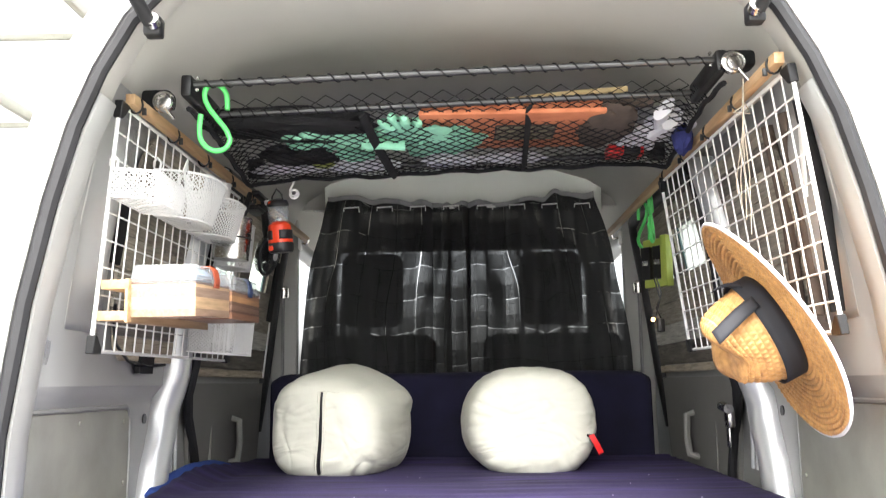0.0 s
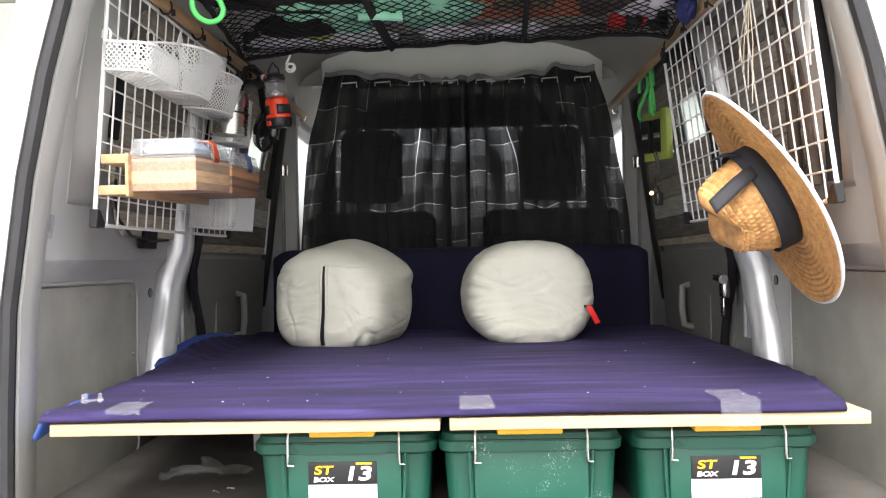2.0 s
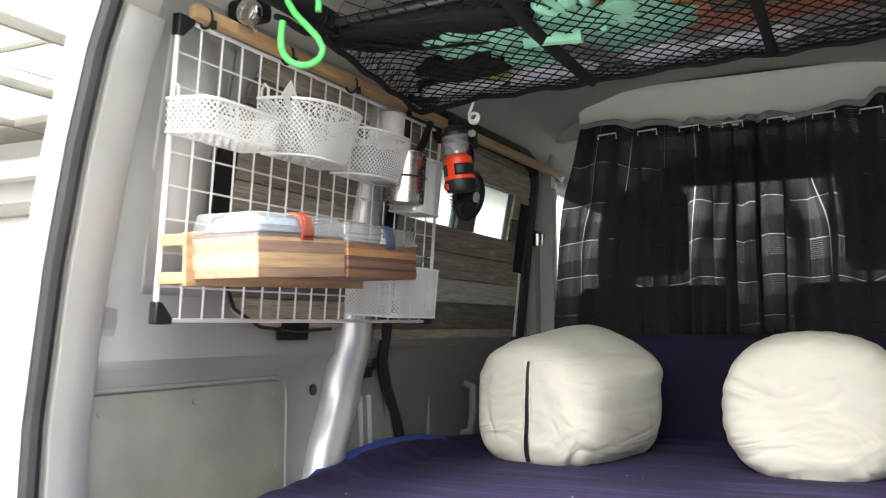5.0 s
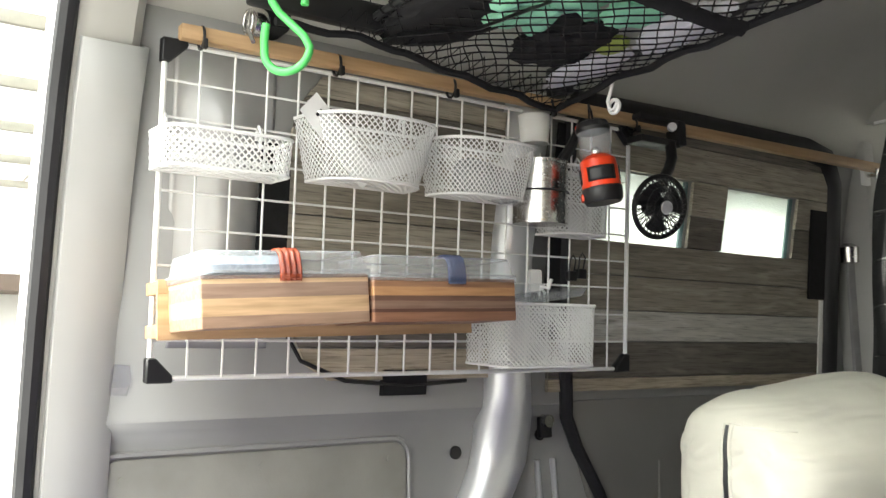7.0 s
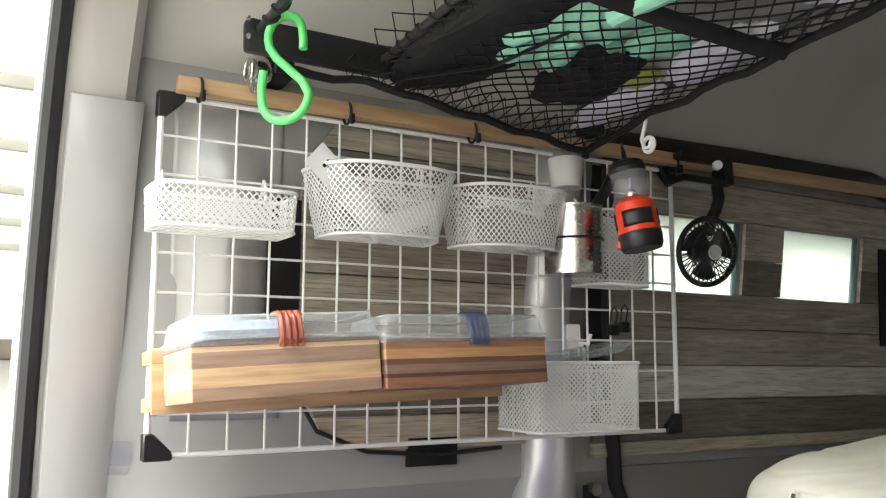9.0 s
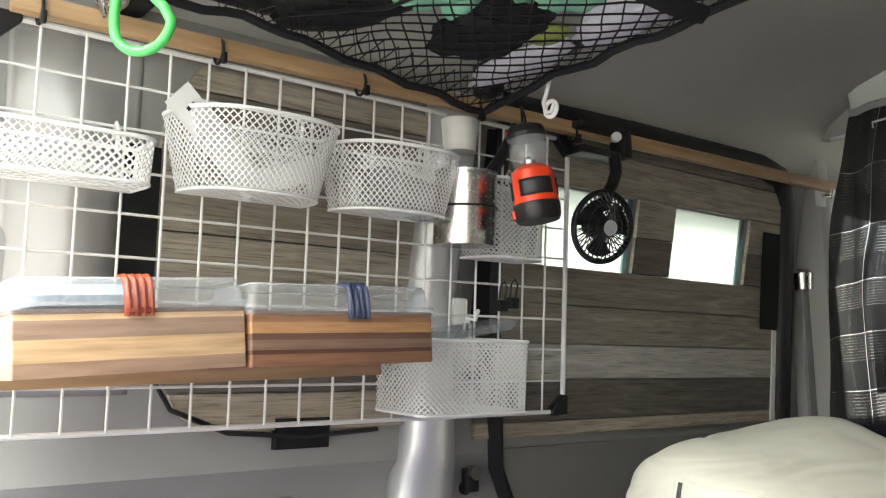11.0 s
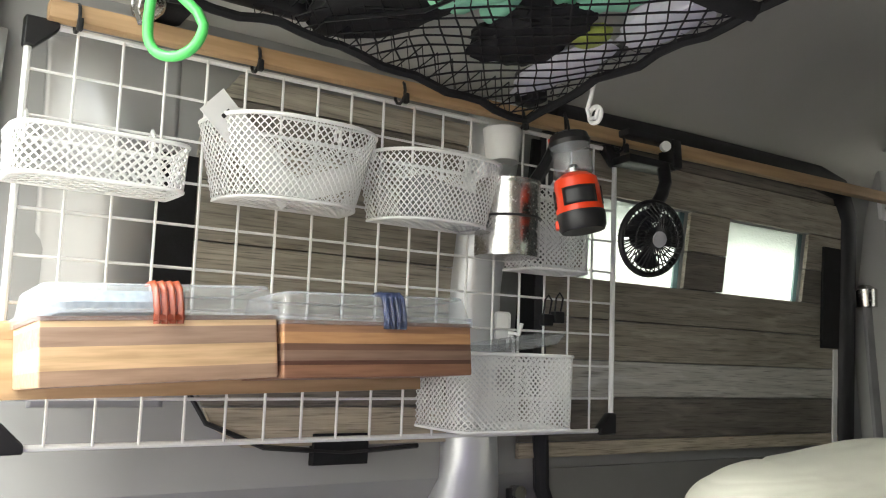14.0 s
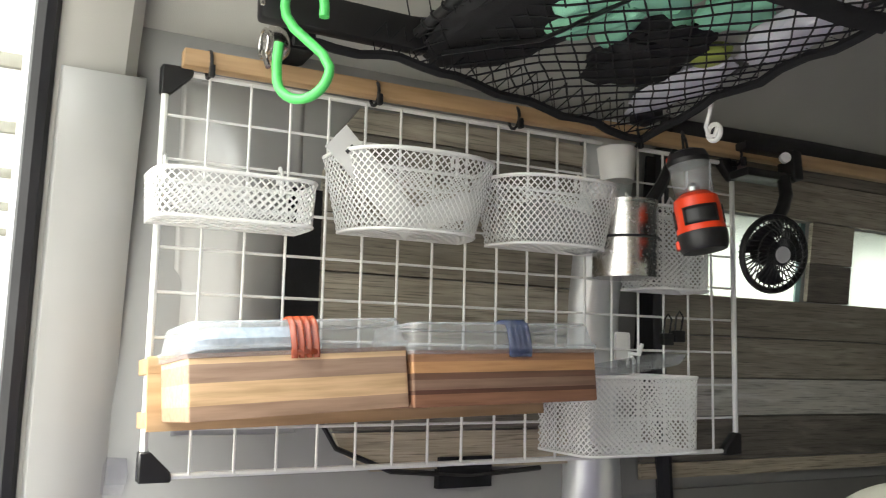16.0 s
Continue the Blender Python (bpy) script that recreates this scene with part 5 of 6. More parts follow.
for side, nm in ((-1, "left"), (1, "right")):
    cp = thing("lining_card", "worn grey hardboard access panel set in the side lining", "panel", (0, 0, 0), group="access panels")
    part("card", wall_patch(side, rounded(0.155, 0.665, 0.72, 1.112, 0.03), 0.001, 0.004, CARD, "card"), CARD, cp)
    rim = [onwall(side, y, z, 0.003) for y, z in rounded(0.148, 0.672, 0.71, 1.119, 0.034)]
    part("lip", tube(rim, 0.0045, 6, True), TRIM, cp, "raised moulded lip")
    for y, z in ((0.19, 1.085), (0.40, 1.09), (0.63, 1.085), (0.64, 0.95)):
        part("stud", tube([onwall(side, y, z, 0.004), onwall(side, y, z, 0.009)], 0.006, 10), CARD, cp)
    # pillar
    sect = [(-0.055 * math.cos(math.pi * s), -0.01 + 0.06 * math.sin(math.pi * s) ** 0.55) for s in np.linspace(0, 1, 17)]
    bm = bmesh.new()
    rows3 = []
    for z, cy, wd in ((1.72, 0.857, 0.8), (1.6, 0.851, 0.8), (1.45, 0.847, 0.78), (1.3, 0.850, 0.76), (1.24, 0.857, 0.76), (1.19, 0.860, 0.8), (1.15, 0.864, 0.94), (1.10, 0.868, 1.02), (1.06, 0.858, 1.02), (1.02, 0.837, 0.98), (0.97, 0.808, 0.95), (0.90, 0.787, 0.95), (0.84, 0.77, 0.95)):
        rows3.append([bm.verts.new((side * (wall_x(z) - d), cy + q * wd, z)) for q, d in sect])
    for A, B in zip(rows3, rows3[1:]):
        for k in range(len(sect) - 1):
            bm.faces.new((A[k], A[k + 1], B[k + 1], B[k]))
    bmesh.ops.recalc_face_normals(bm, faces=bm.faces)
    tagged(thick(obj("trim_pillar_" + nm, bm, SILVER), 0.004), "bare silver painted body pillar", "trim", kind="structure")
    # fading swell, shaped and coloured to draw the highlight band on the trim
    def swell(u, v, side=side):
        z = 1.27 + 0.43 * v
        h = 0.030 * math.sin(math.pi * u) ** 2 * smooth(0.0, 0.25, v) * (1 - smooth(0.72, 1.0, v))
        return (side * (wall_x(z) + 0.001 - h), 0.215 + 0.155 * u + 0.02 * (1 - v), z)
    tagged(thick(obj("trim_rear_pillar_" + nm, sheet(swell, 24, 24), PILLAR), 0.004), "swelling of the rear pillar, silver-grey for the highlight on the trim", "trim", kind="structure")
    low = [p for p in RING if p[0] * side > 0 and p[1] < 1.64]
    low = low + [(side * 0.6165, 1.668)] if side > 0 else [(side * 0.6165, 1.668)] + low
    tp = ring_sheet([(0.004, 0.078), (0.009, 0.082), (0.011, 0.105), (0.006, 0.150), (-0.010, 0.170), (-0.050, 0.172)], low)
    tagged(thick(obj("trim_tail_pillar_" + nm, tp, TRIM_LIGHT), 0.005, 1), "pale grey lower pillar trim beside the tailgate", "trim", kind="structure")
    # door seal
    seal_pts = [(0.955, 1.70), (0.965, 1.45), (0.992, 1.22), (1.012, 1.14), (1.045, 1.08), (1.10, 0.99), (1.13, 0.92), (1.15, 0.82)]
    tagged(obj("trim_door_seal_" + nm, tube([onwall(side, y, z, 0.024) for y, z in seal_pts], 0.013, 8), RUBBER), "black rubber sliding door seal", "trim", kind="structure")
    frame_pts = [(0.96, 1.728), (1.3, 1.735), (1.70, 1.738), (1.785, 1.726), (1.835, 1.67), (1.862, 1.5), (1.878, 1.2), (1.878, 1.0)]
    tagged(obj("trim_window_frame_" + nm, tube([onwall(side, y, z, 0.006) for y, z in frame_pts], 0.028, 10), RUBBER), "black sliding door window frame", "trim", kind="structure")
    # lower door panel with armrest recess
    dp = thing("door_panel", "dark grey sliding door inner panel", "door panel", (0, 0, 0), group="door panels")
    part("panel", wall_patch(side, [(1.0, 1.17), (1.87, 1.17), (1.87, 0.80), (1.14, 0.80), (1.09, 0.98)], 0.0, 0.012, TRIM, "panel"), TRIM_DARK, dp)
    part("recess", wall_patch(side, rounded(1.28, 1.78, 0.86, 1.12, 0.06), 0.012, 0.01, TRIM, "recess"), TRIM_DARK, dp)
    part("handle", tube([onwall(side, 1.50, 1.06, 0.02), onwall(side, 1.50, 1.05, 0.05), onwall(side, 1.49, 0.98, 0.055), onwall(side, 1.485, 0.93, 0.05), onwall(side, 1.48, 0.92, 0.02)], 0.012, 8), TRIM_DARK, dp, "dark grey pull handle")
    for y, z, r in ((0.772, 1.086, 0.012), (0.970, 1.108, 0.012)):
        hl = thing("plug_hole", "dark round hole in the side lining", "hole", onwall(side, y, z, 0.0), group="lining holes")
        part("rim", tube([(0, 0, 0), (-side * 0.003, 0, 0)], r, 14), BLACK, hl)
    for y in (0.99, 1.03):
        rb_ = thing("body_rib", "pressed silver rib beside the pillar", "rib", (0, 0, 0), group="body ribs")
        part("rib", tube([onwall(side, y - 0.03, 1.06, 0.003), onwall(side, y - 0.02, 0.93, 0.003)], 0.006, 8), SILVER, rb_)


def cover(side, outlines, label, tones):
    c = thing("window_cover", label, "window cover", (0, 0, 0), group="plank window covers")
    for o, tone in zip(outlines, tones):
        part("plank", wall_patch(side, o, 0.006 + 0.002 * random.random(), 0.008, PLANKS[tone], "plank"), PLANKS[tone], c)
    return c


def rear_outline(z0, z1):
    """Clip the rounded quarter window cover to one plank."""
    left = [(1.215, 0.50), (1.245, 0.45), (1.32, 0.412), (1.48, 0.398), (1.60, 0.400), (1.645, 0.412), (1.69, 0.445)]
    right = [(1.215, 0.812), (1.69, 0.824)]
    zz = sorted({z0, z1, *[z for z, _ in left if z0 < z < z1]})
    return [(lerp_table(left, z), z) for z in zz] + [(lerp_table(right, z), z) for z in (z1, z0)]


zs_ = [1.217, 1.27, 1.325, 1.405, 1.475, 1.55, 1.605, 1.655, 1.688]
for side in (-1, 1):
    cover(side, [rear_outline(a + 0.0012, b - 0.0012) for a, b in zip(zs_, zs_[1:])], "weathered grey plank cover over the quarter window", "tdmmmmdm")
    zd = [1.187, 1.213, 1.284, 1.346, 1.415, 1.482, 1.55, 1.622, 1.69, 1.73]
    outs, tones = [], ""
    for (a, b), tone in zip(zip(zd, zd[1:]), "tdpmmdmmd"):
        spans = [(0.955, 1.067), (1.326, 1.44), (1.70, 1.862)] if 1.48 < a < 1.60 else [(0.955, 1.862)]
        tones += tone * len(spans)
        for s0, s1 in spans:
            z0, z1 = a + 0.0012, b - 0.0012
            if s1 > 1.8 and b > 1.65:
                outs.append([(s0, z0), (1.85 if b < 1.72 else 1.83, z0), (1.83 if b < 1.72 else 1.77, z1), (s0, z1)])
            else:
                outs.append([(s0 + 0.0006, z0), (s1 - 0.0006, z0), (s1 - 0.0006, z1), (s0 + 0.0006, z1)])
    cover(side, outs, "weathered grey plank cover over the sliding door window", tones)
    for k, (y0, y1) in enumerate(((1.060, 1.333), (1.433, 1.707))):
        w = tagged(obj("window_%d" % (k + (1 if side < 0 else 3)), wall_patch(side, [(y0, 1.475), (y1, 1.475), (y1, 1.629), (y0, 1.629)], -0.012, 0.004, FILM, "film"), FILM), "small square opening covered with white film", "window", kind="structure")
        w.visible_shadow = False
        e = thing("window_edge", "teal-tinted clear edge strip of the film window", "edge strip", (0, 0, 0), group="film window edges")
        part("strip", wall_patch(side, [(y1 - 0.02, 1.482), (y1 - 0.007, 1.482), (y1 - 0.007, 1.622), (y1 - 0.02, 1.622)], -0.004, 0.004, CLEAR, "s"), TEAL, e)

bt = thing("black_strap", "black webbing strap beside the pillar", "strap", (0, 0, 0))
part("strap", wall_patch(-1, [(0.925, 1.285), (0.972, 1.285), (0.972, 1.685), (0.925, 1.685)], 0.02, 0.004, BLACKCLOTH, "s"), BLACKCLOTH, bt)
bt = thing("black_strap", "black felt strip beside the quarter window", "strap", (0, 0, 0))
part("strap", wall_patch(-1, [(0.357, 1.41), (0.407, 1.41), (0.400, 1.575), (0.352, 1.575)], 0.012, 0.004, BLACKCLOTH, "s"), BLACKCLOTH, bt)
bt = thing("black_strap", "black felt pad under the wire panel", "pad", (0, 0, 0))
part("strap", wall_patch(-1, [(0.592, 1.192), (0.676, 1.192), (0.676, 1.234), (0.592, 1.234)], 0.008, 0.014, BLACKCLOTH, "s"), BLACKCLOTH, bt)
bt = thing("black_strap", "black window blind strip on the door frame", "strap", (0, 0, 0))
part("strap", wall_patch(-1, [(1.775, 1.39), (1.838, 1.39), (1.815, 1.60), (1.752, 1.60)], 0.014, 0.006, BLACKCLOTH, "s"), BLACKCLOTH, bt)
gs = thing("door_rail", "pale vertical strip on the door frame", "strip", (0, 0, 0))
part("strip", wall_patch(-1, [(1.828, 1.19), (1.843, 1.19), (1.838, 1.388), (1.823, 1.388)], 0.014, 0.004, WHITE, "s"), WHITE, gs)
cable = thing("black_cable", "black cable looping below the window cover", "cable", (0, 0, 0))
part("lead", tube([onwall(-1, y, z, 0.02) for y, z in ((0.405, 1.33), (0.41, 1.295), (0.44, 1.25), (0.52, 1.218), (0.64, 1.208), (0.76, 1.214))], 0.0035, 6), BLACK, cable)
stk = thing("clear_sticker", "crumpled clear sticker on the side lining", "sticker", (0, 0, 0))
part("film", wall_patch(-1, [(0.155, 1.205), (0.185, 1.203), (0.19, 1.225), (0.187, 1.245), (0.165, 1.247), (0.158, 1.228)], 0.001, 0.003, TAPE, "s"), TAPE, stk)
vent = thing("white_cup", "white plastic cup holder on the pillar top", "cup", onwall(-1, 0.845, 1.628, 0.055))
part("cup", turned([(0.0, 0), (0.025, 0), (0.03, 0.05), (0.028, 0.05), (0.023, 0.004)], 20), WHITE, vent)
blt = thing("roller_catch", "dark metal door catch at the pillar foot", "catch", onwall(-1, 0.968, 1.134, 0.01))
part("bolt", tube([(0, 0, 0), (0.02, 0, 0)], 0.012, 12), STEEL, blt)
part("bracket", box((0.004, 0.0, -0.012), (0.012, 0.03, 0.04), 0.003), BLACK, blt)

# ---- curtain and cab ----
def curtain(x0, x1, bx0, bx1, label, seed):
    c = thing("cab_curtain", label, "curtain", (0, 1.83, 0), group="cab curtains")
    zt, zb = 1.808, 1.12
    def fn(u, v):
        x = (x0 + (x1 - x0) * u) * v ** 2 + (bx0 + (bx1 - bx0) * u) * (1 - v ** 2)
        mid = max(0.0, 1 - abs(x - 0.02) / 0.26)
        amp = 0.008 + 0.030 * mid
        x += (0.004 + 0.016 * mid) * math.sin(x * 95 + 1.5 * noise.noise((x * 3, v * 1.2, seed + 2)))
        y = amp * math.sin(x * 75 + 3 * mid + seed + 2.4 * noise.noise((x * 4, v * 0.8, seed))) + 0.02 * noise.noise((x * 5, v * 2, seed)) + 0.008 * noise.noise((x * 14 + 4 * v, v * 5, seed))
        top = 0.006 * math.sin(x * 46 + seed) + 0.014 * noise.noise((x * 9, 0, seed)) + 0.034 * min(1, max(0, abs(x) - 0.12) / 0.33) + (0.05 * max(0, noise.noise((x * 13, 4, 2)) - 0.15) if x > -0.05 else 0)
        return (x, y, zb + (zt + top - zb) * v)
    wide = 0.62
    part("cloth", sheet(fn, 120, 40, uv=lambda u, v: (u * wide + 0.02 * noise.noise((u * 3, v * 3, seed)) + seed, v * 0.70 + 0.03 * noise.noise((u * 5, v * 2, seed + 5)))), CURTAIN, c)
    def hem(u, v):
        p = fn(u, 1.0)
        f = 0.5 + 0.5 * math.sin(p[0] * 46 + seed)
        return (p[0], p[1] - 0.004, p[2] - 0.006 + (0.016 + 0.02 * max(0, noise.noise((p[0] * 7, seed, 0)))) * v)
    thick(part("header_hem", sheet(hem, 80, 3), HEMGREY, c, "pale grey lining showing at the curtain head"), 0.003)
    for k in range(4):
        u = 0.12 + 0.24 * k
        x = x0 + (x1 - x0) * u
        part("hook", tube([(x, -0.036, 1.788), (x, -0.037, 1.800), (x + 0.055, -0.037, 1.803), (x + 0.056, -0.036, 1.785)], 0.0024, 6), WHITE, c, "white curtain hook")
    return c


curtain(-0.482, 0.026, -0.592, 0.032, "black sheer checked curtain drawn across the cab", 0.6)
curtain(0.008, 0.500, 0.012, 0.612, "black sheer checked curtain gathered towards the middle", 2.9)
rod = thing("curtain_rod", "thin white curtain rod above the cab", "rod", (0, 0, 0))
part("rod", tube([(-0.54, 1.85, 1.80), (0.52, 1.85, 1.812)], 0.004, 8), WHITE, rod)


def cab_seat(x, w):
    s = thing("front_chair", "dark cloth cab seat with headrest behind the curtain", "car seat", (x, 2.22, FLOOR_Z + 0.02), group="cab seats")
    part("backrest", box((0, 0, 0.36), (w, 0.14, 0.50), 0.05, seg=4), SEATCLOTH, s)
    part("cushion", box((0, 0.26, 0.10), (w, 0.5, 0.2), 0.05, seg=3), SEATCLOTH, s)
    part("headrest", box((0, 0, 0.795), (0.25, 0.10, 0.30), 0.045, seg=4), SEATCLOTH, s)
    for sx in (-0.06, 0.06):
        part("post", tube([(sx, 0, 0.58), (sx, 0, 0.68)], 0.007, 8), STEEL, s)
    return s


cab_seat(-0.360, 0.52)
cab_seat(0.369, 0.56)


for side, nm in ((-1, "left"), (1, "right")):
    tagged(obj("trim_cab_pillar_" + nm, box((side * 0.665, 1.955, 1.33), (0.10, 0.05, 0.92), 0.012), TRIM_LIGHT), "pale grey cab pillar lining", "trim", kind="structure")


def grab(x, y, z, side):
    g = thing("coat_hook", "white plastic coat hook on the pillar", "hook", (x, y, z), group="coat hooks")
    part("plate", box((0, 0, 0), (0.012, 0.03, 0.05), 0.004), WHITE, g)
    part("peg", tube([(0, 0, 0), (-side * 0.025, 0, -0.005), (-side * 0.03, 0, 0.012)], 0.005, 8), STEEL, g)


grab(-0.60, 1.90, 1.69, -1)
grab(0.60, 1.90, 1.69, 1)
for side in (-1, 1):
    g = thing("belt_anchor", "pale seat belt anchor on the cab pillar", "anchor", (side * 0.665, 1.915, 1.50), group="belt anchors")
    part("plate", turned([(0, -0.02), (0.022, -0.018), (0.025, 0.02), (0.012, 0.03), (0, 0.03)], 16), STEEL, g)
    part("belt", box((0, 0.01, -0.16), (0.008, 0.045, 0.3), 0.001), M("grey_webbing", (0.3, 0.3, 0.3), 0.8), g)

# ---- right side: hat, holder, cords ----
def straw_hat(m):
    b = thing("straw_hat", "woven straw sun hat with black ribbon on the wire panel", "hat", m=m)
    def weave(a, row, n):
        return 0.0011 * math.sin(n * a + math.pi * (int(row) % 2) + 1.2 * (row % 1)) * math.sin(math.pi * (row % 1))
    def brim(u, v):
        a, r = 2 * math.pi * u, 0.088 + 0.112 * v
        row = v * 12
        h = abs(math.sin(row * math.pi)) * 0.003 + weave(a, row, 110)
        return (1.08 * r * math.cos(a), 0.98 * r * math.sin(a), 0.012 * v * v - 0.010 * v * math.cos(2 * a + 0.6) + h + 0.003 * noise.noise((math.cos(a) * 2, math.sin(a) * 2, v)))
    bm = sheet(brim, 330, 72)
    bmesh.ops.remove_doubles(bm, verts=bm.verts, dist=1e-5)
    thick(part("brim", bm, STRAW, b), 0.003)
    def crown(u, v):
        a = 2 * math.pi * u
        if v < 0.7:
            r, z = 0.088 - 0.026 * (v / 0.7) ** 1.5, 0.098 * v / 0.7
        else:
            t = (v - 0.7) / 0.3
            r, z = 0.062 * max(0.0, math.cos(t * math.pi / 2)) ** 0.7, 0.098 + 0.018 * math.sin(t * math.pi / 2)
        row = v * 13
        r += abs(math.sin(row * math.pi)) * 0.0014 + 1.1 * weave(a, row, 55) * min(1, r / 0.04)
        dent = 0.030 * math.exp(-((math.sin(a + 0.5) * r) ** 2) / 0.0009) * max(0, v - 0.55) * 2.0
        p = Vector((1.08 * r * math.cos(a), 0.98 * r * math.sin(a), z - dent))
        return p * (1 + 0.12 * noise.noise(p * 16) * v)
    bm = sheet(crown, 220, 78)
    bmesh.ops.remove_doubles(bm, verts=bm.verts, dist=1e-4)
    thick(part("crown", bm, STRAW, b), 0.003)
    part("edge_binding", tube([(1.08 * 0.2 * math.cos(a), 0.98 * 0.2 * math.sin(a), 0.012 - 0.010 * math.cos(2 * a + 0.6)) for a in np.linspace(0, 2 * math.pi, 73)[:-1]], 0.0032, 6, True), WHITECLOTH, b, "white stitched brim edge")
    band = sheet(lambda u, v: ((1.08 * 0.0915) * math.cos(2 * math.pi * u), 0.98 * 0.0915 * math.sin(2 * math.pi * u), 0.006 + 0.036 * v), 64, 3)
    thick(part("ribbon", band, RIBBON, b, "black ribbon band"), 0.002)
    def tail(a0, ln, tw):
        return sheet(lambda u, v: (1.08 * (0.094 + 0.004 * math.sin(3 * v)) * math.cos(a0 + tw * v + 0.26 * (u - 0.5)), 0.98 * (0.094 + 0.004 * math.sin(3 * v)) * math.sin(a0 + tw * v + 0.26 * (u - 0.5)), 0.03 + ln * v), 4, 12)
    thick(part("ribbon_end", tail(HAT_A, 0.085, -0.25), RIBBON, b, "loose black ribbon end"), 0.0015)
    thick(part("ribbon_end", tail(HAT_A + 0.55, 0.035, 0.45), RIBBON, b, "loose black ribbon end"), 0.0015)
    return b


HAT_A = 3.75
hat_axis = Vector((-0.86, 0.10, -0.45)).normalized()
hat_d = Vector((0.43, 0.0, -0.90))
hat_y = (hat_d - hat_axis * hat_d.dot(hat_axis)).normalized()
hat_x = hat_y.cross(hat_axis)
hat_o = (0.574, 0.225, 1.261)
straw_hat(Matrix(((hat_x.x, hat_y.x, hat_axis.x, hat_o[0]), (hat_x.y, hat_y.y, hat_axis.y, hat_o[1]), (hat_x.z, hat_y.z, hat_axis.z, hat_o[2]), (0, 0, 0, 1))) @ Matrix.Scale(1.095, 4))

hold = thing("strip_holder", "yellow-green plastic holder hung from the pole by green hooks", "holder", (0.604, 1.33, 1.432), 38)
part("board", box((0, 0, 0.085), (0.012, 0.085, 0.15), 0.003), YGREEN, hold)
part("front", box((-0.022, -0.06, 0.085), (0.03, 0.024, 0.155), 0.003), YGREEN, hold)
for k in range(2):
    part("socket", box((-0.012, -0.022 + 0.045 * k, 0.085), (0.018, 0.034, 0.10), 0.003), BLACK, hold, "black socket block")
    part("cross", box((-0.022, -0.022 + 0.045 * k, 0.085), (0.002, 0.024, 0.016), 0.001), STEEL, hold)
for y, a in ((1.27, 70), (1.39, 110)):
    s_hook(pose(0.584, y, 1.575, 0, 0, a), "green plastic S hook carrying the holder", r=0.0055, k=1.05)
crd = thing("power_cord", "thin black cord dangling with a lit plug", "cord", (0.58, 1.22, 1.44))
part("lead", tube([(0, 0, 0.02), (0.01, -0.01, -0.03), (-0.005, 0.0, -0.07), (0.01, 0.01, -0.10)], 0.0022, 6), BLACK, crd)
part("lead", tube([(0, 0.03, 0.02), (0.012, 0.02, -0.04), (0.0, 0.03, -0.09)], 0.0022, 6), BLACK, crd)
part("plug", box((0.008, 0.01, -0.12), (0.02, 0.025, 0.04), 0.004), BLACK, crd)
GLOW = bpy.data.materials.new("warm_pilot_light")
GLOW.use_nodes = True
GLOW.node_tree.nodes["Principled BSDF"].inputs["Emission Color"].default_value = (1.0, 0.5, 0.15, 1)
GLOW.node_tree.nodes["Principled BSDF"].inputs["Emission Strength"].default_value = 3.0
bm = bmesh.new()
bmesh.ops.create_icosphere(bm, subdivisions=2, radius=0.006)
part("pilot_lamp", bm, GLOW, crd, "glowing orange pilot lamp", at=pose(-0.02, -0.02, -0.105))
bk = thing("buckle_set", "steel buckle hardware hanging on the body pillar", "buckle", (0.705, 1.0, 1.06))
part("plate", box((0, 0, 0), (0.02, 0.04, 0.05), 0.006), STEEL, bk)
part("roller", tube([(-0.01, -0.03, 0.025), (-0.01, 0.03, 0.03)], 0.013, 12), STEEL, bk)
part("tongue", box((-0.005, 0.0, -0.05), (0.006, 0.025, 0.05), 0.003), STEEL, bk)
tw = thing("twine", "loose tan twine hanging from the bell", "string", (0.535, 0.2, 1.66))
for k in range(4):
    part("strand", tube([(0, 0.002 * k, 0.05), (-0.004 + 0.003 * k, 0.005 + 0.012 * k, -0.04), (0.003 - 0.002 * k, 0.01 + 0.020 * k, -0.13), (0.0, 0.012 + 0.022 * k, -0.24 + 0.03 * k)], 0.0010, 5), TWINE, tw)
part("knot", tube([(0, 0.0, 0.0), (-0.02, 0.01, -0.012), (0.012, 0.012, -0.014), (0.0, 0.0, 0.002)], 0.0013, 5), TWINE, tw)
for k, (y, mt, lb) in enumerate(((0.24, BLACKCLOTH, "long black case standing behind the wire panel"), (0.33, BROWNCLOTH, "long brown stick standing behind the wire panel"), (0.42, BROWNCLOTH, "long brown rod case behind the wire panel"))):
    rc = thing("rod_case", lb, "rod case", (0.68, y, 1.28), group="rods behind the panel")
    part("tube", tube([(0.01, 0, 0), (0.0, 0, 0.2), (-0.03, 0, 0.40)], 0.013, 10), mt, rc)
rc = thing("white_label", "white folded label on the black case", "label", (0.645, 0.232, 1.56))
part("label", box((0, 0, 0), (0.003, 0.02, 0.14), 0.001), WHITEPAPER, rc)

# ---- gas struts at the tail ----
for side in (-1, 1):
    g = thing("gas_strut", "black tailgate gas strut with its ball joint bracket", "gas strut", (side * 0.515, 0.06, 1.775), group="gas struts")
    part("bracket", box((0, 0, 0), (0.03, 0.03, 0.035), 0.005), BLACK, g)
    part("ball", tube([(-side * 0.005, -0.015, 0.0), (-side * 0.005, -0.03, 0.005)], 0.012, 12), STEEL, g)
    part("rod", tube([(0, -0.022, 0.0), (side * 0.04, -0.18, 0.10), (side * 0.08, -0.5, 0.28)], 0.012, 10), BLACK, g)

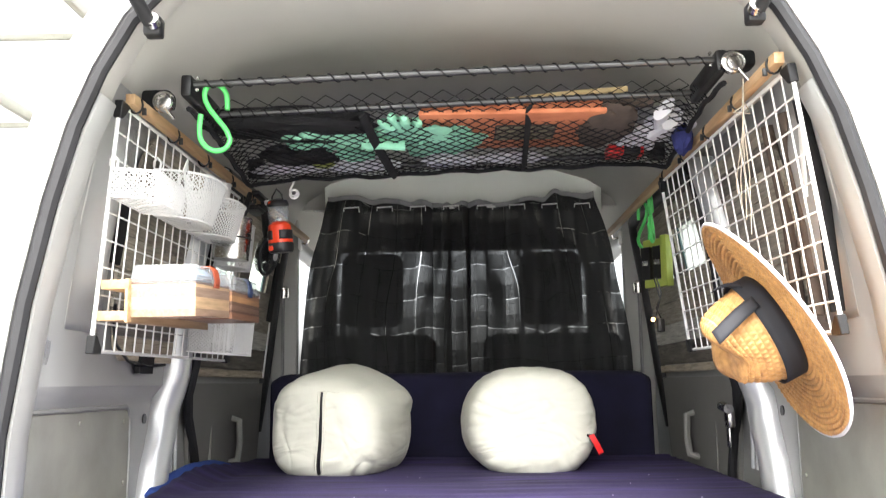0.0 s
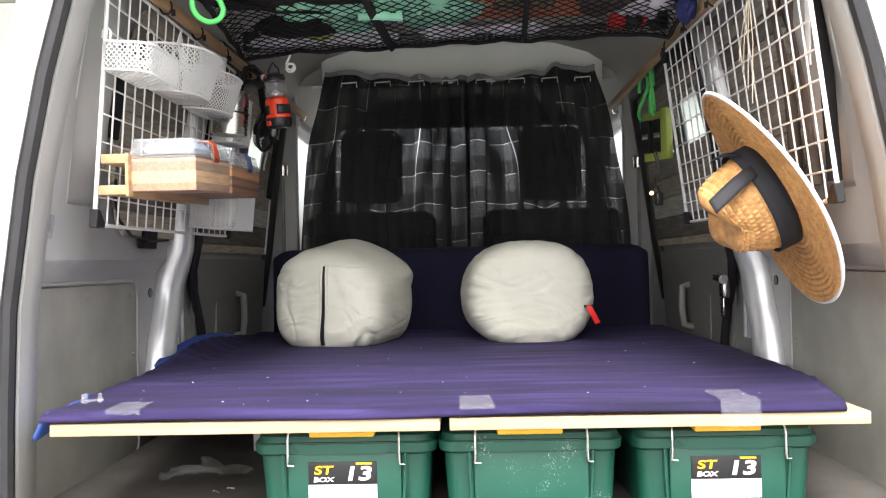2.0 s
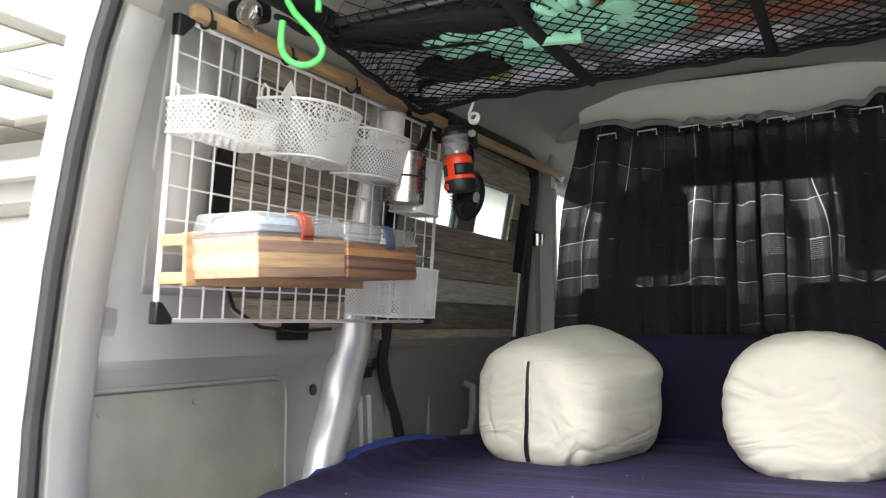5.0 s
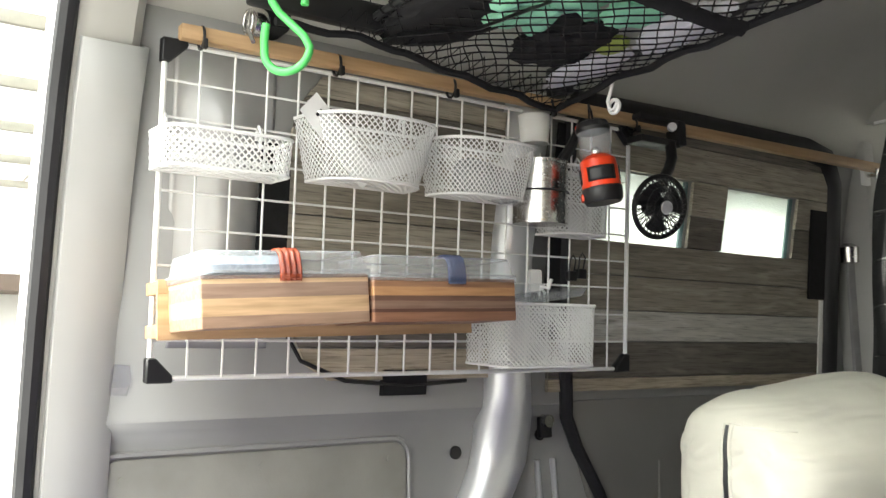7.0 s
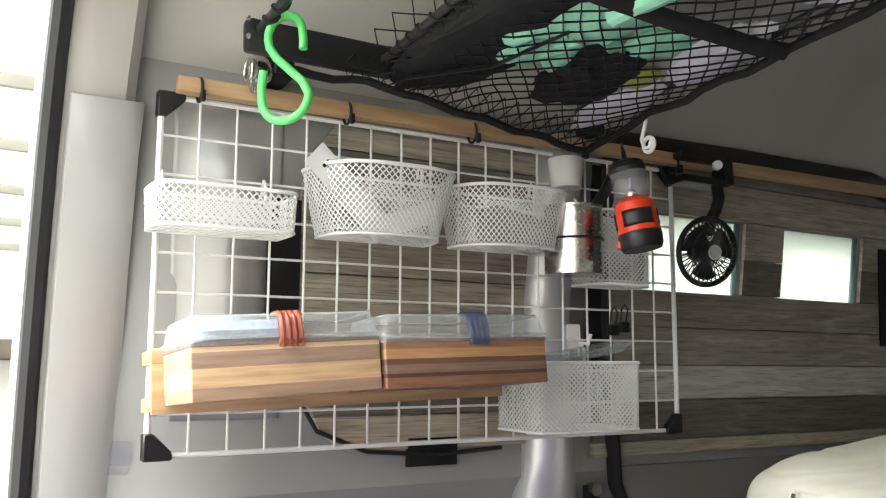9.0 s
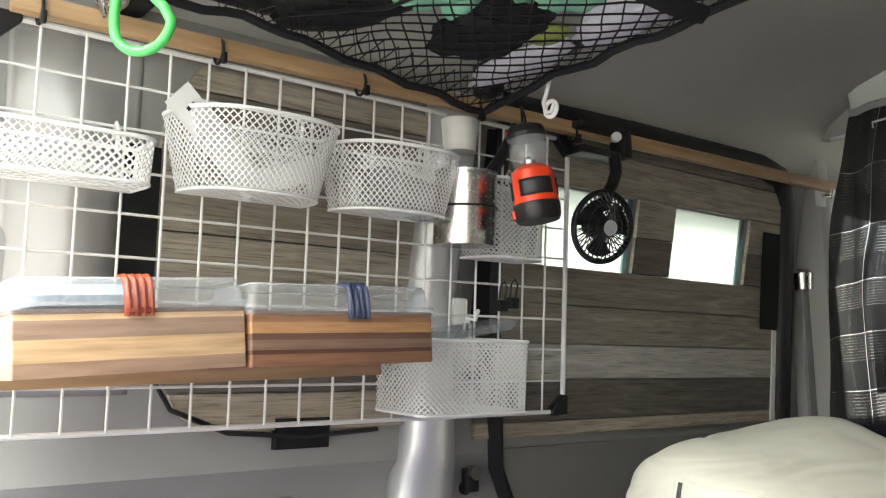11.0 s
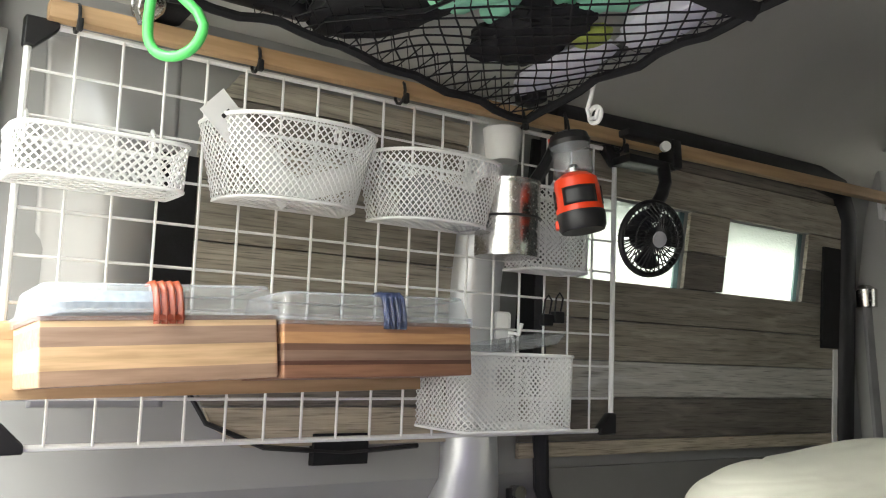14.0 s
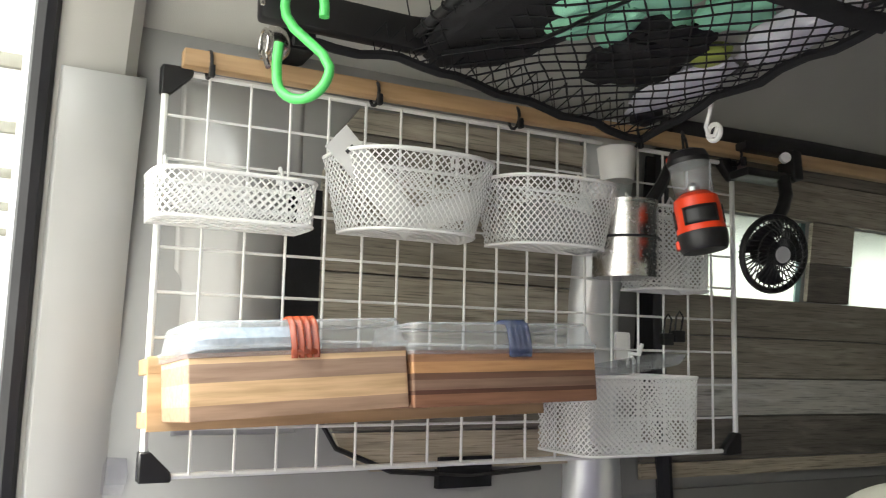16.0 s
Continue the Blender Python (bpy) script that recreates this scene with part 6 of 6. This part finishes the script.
# ---- outside the van ----
hw = thing("house", "pale rendered house with a brown door beside the yard", "house", (0, 0, 0))
part("wall", box((-5.6, 3.9, 1.55), (8.2, 0.2, 3.1), 0.01), HOUSEWALL, hw)
part("band", box((-5.6, 3.77, 2.12), (8.2, 0.08, 0.10), 0.01), ALU, hw, "pale horizontal band")
part("step", box((-4.6, 3.5, 0.14), (1.6, 0.5, 0.28), 0.01), GROUND, hw, "concrete door step")
part("blind_box", box((-4.9, 3.68, 2.40), (1.9, 0.16, 0.16), 0.04), HOUSEWALL, hw, "cream roller blind box")
part("awning", box((-4.9, 3.62, 2.68), (3.2, 0.4, 0.06), 0.01), ALU, hw, "pale metal awning")
dr_ = part("door", box((-4.64, 3.775, 1.27), (0.90, 0.06, 1.96), 0.008), DOORBROWN, hw, "brown metal house door")
part("door_glass", box((-4.64, 3.738, 1.72), (0.76, 0.02, 0.80), 0.004), BLUEGLASS, dr_, "rippled blue glass")
part("knob", tube([(-4.31, 3.745, 1.26), (-4.31, 3.69, 1.26)], [0.022, 0.03], 14), STEEL, dr_, "steel door knob")
part("post", box((-4.06, 3.74, 1.3), (0.22, 0.1, 2.6), 0.01), ALU, hw, "pale door post")
part("meter_box", box((-2.55, 3.75, 1.72), (0.16, 0.1, 0.18), 0.01), DOORBROWN, hw, "small brown meter box")
part("roof", box((-5.6, 4.4, 3.2), (8.8, 1.6, 0.12), 0.02), DOORBROWN, hw, "brown roof edge")

cpt = thing("carport", "frosted carport roof on a pale aluminium frame", "carport", (-4.2, 0.4, 2.65))
for k in range(7):
    part("beam", box((-2.7 + 0.9 * k, 0, 0.02), (0.035, 7.0, 0.06), 0.006), ALU, cpt)
for k in range(6):
    part("purlin", box((0, -3.3 + 1.32 * k, 0.08), (5.6, 0.022, 0.03), 0.004), ALU, cpt)
for k in range(6):
    part("roof_sheet", box((-2.25 + 0.9 * k, 0, 0.115), (0.86, 7.0, 0.006)), POLY, cpt)
for x, y in ((-2.7, -3.2), (-2.7, 3.0), (2.6, 3.0)):
    part("post", box((x, y, -1.33), (0.08, 0.08, 2.64), 0.006), ALU, cpt)

yw = thing("yard_wall", "pale rendered yard wall beyond the van", "wall", (4.6, 3.0, 0))
part("wall", box((0, 0, 1.2), (0.15, 14, 2.4), 0.01), HOUSEWALL, yw)
part("coping", box((0, 0, 2.43), (0.22, 14, 0.06), 0.01), ALU, yw)
lw = thing("side_shed", "brown clapboard shed with a beige eave beside the carport", "shed", (-6.9, 0.6, 0))
part("wall", box((0, 0, 0.9), (0.3, 5.0, 1.8), 0.01), HOUSEWALL, lw)
part("eave", box((0.15, 0, 1.86), (0.7, 5.2, 0.12), 0.01), DOORBROWN, lw)

chair = thing("covered_chair", "red metal chair under a white cloth in the yard", "chair", (-2.6, 1.45, 0))
part("seat", box((0, 0, 0.46), (0.5, 0.5, 0.04), 0.01), RED, chair)
for x in (-0.22, 0.22):
    for y in (-0.22, 0.22):
        part("leg", tube([(x, y, 0), (x, y, 0.46)], 0.016, 8), RED, chair)
part("backrest", box((0, 0.24, 0.7), (0.5, 0.03, 0.44), 0.01), RED, chair)
def cloth(u, v):
    x, y = -0.33 + 0.66 * u, -0.30 + 0.66 * v
    d = max(abs(u - 0.5), abs(v - 0.5)) * 2
    z = 0.72 + 0.22 * v - 0.28 * max(0, d - 0.75) / 0.25
    return (x, y, z + 0.02 * noise.noise((x * 8, y * 8, 2)))
thick(part("cloth", sheet(cloth, 24, 24), WHITECLOTH, chair, "white cloth thrown over the chair"), 0.006)
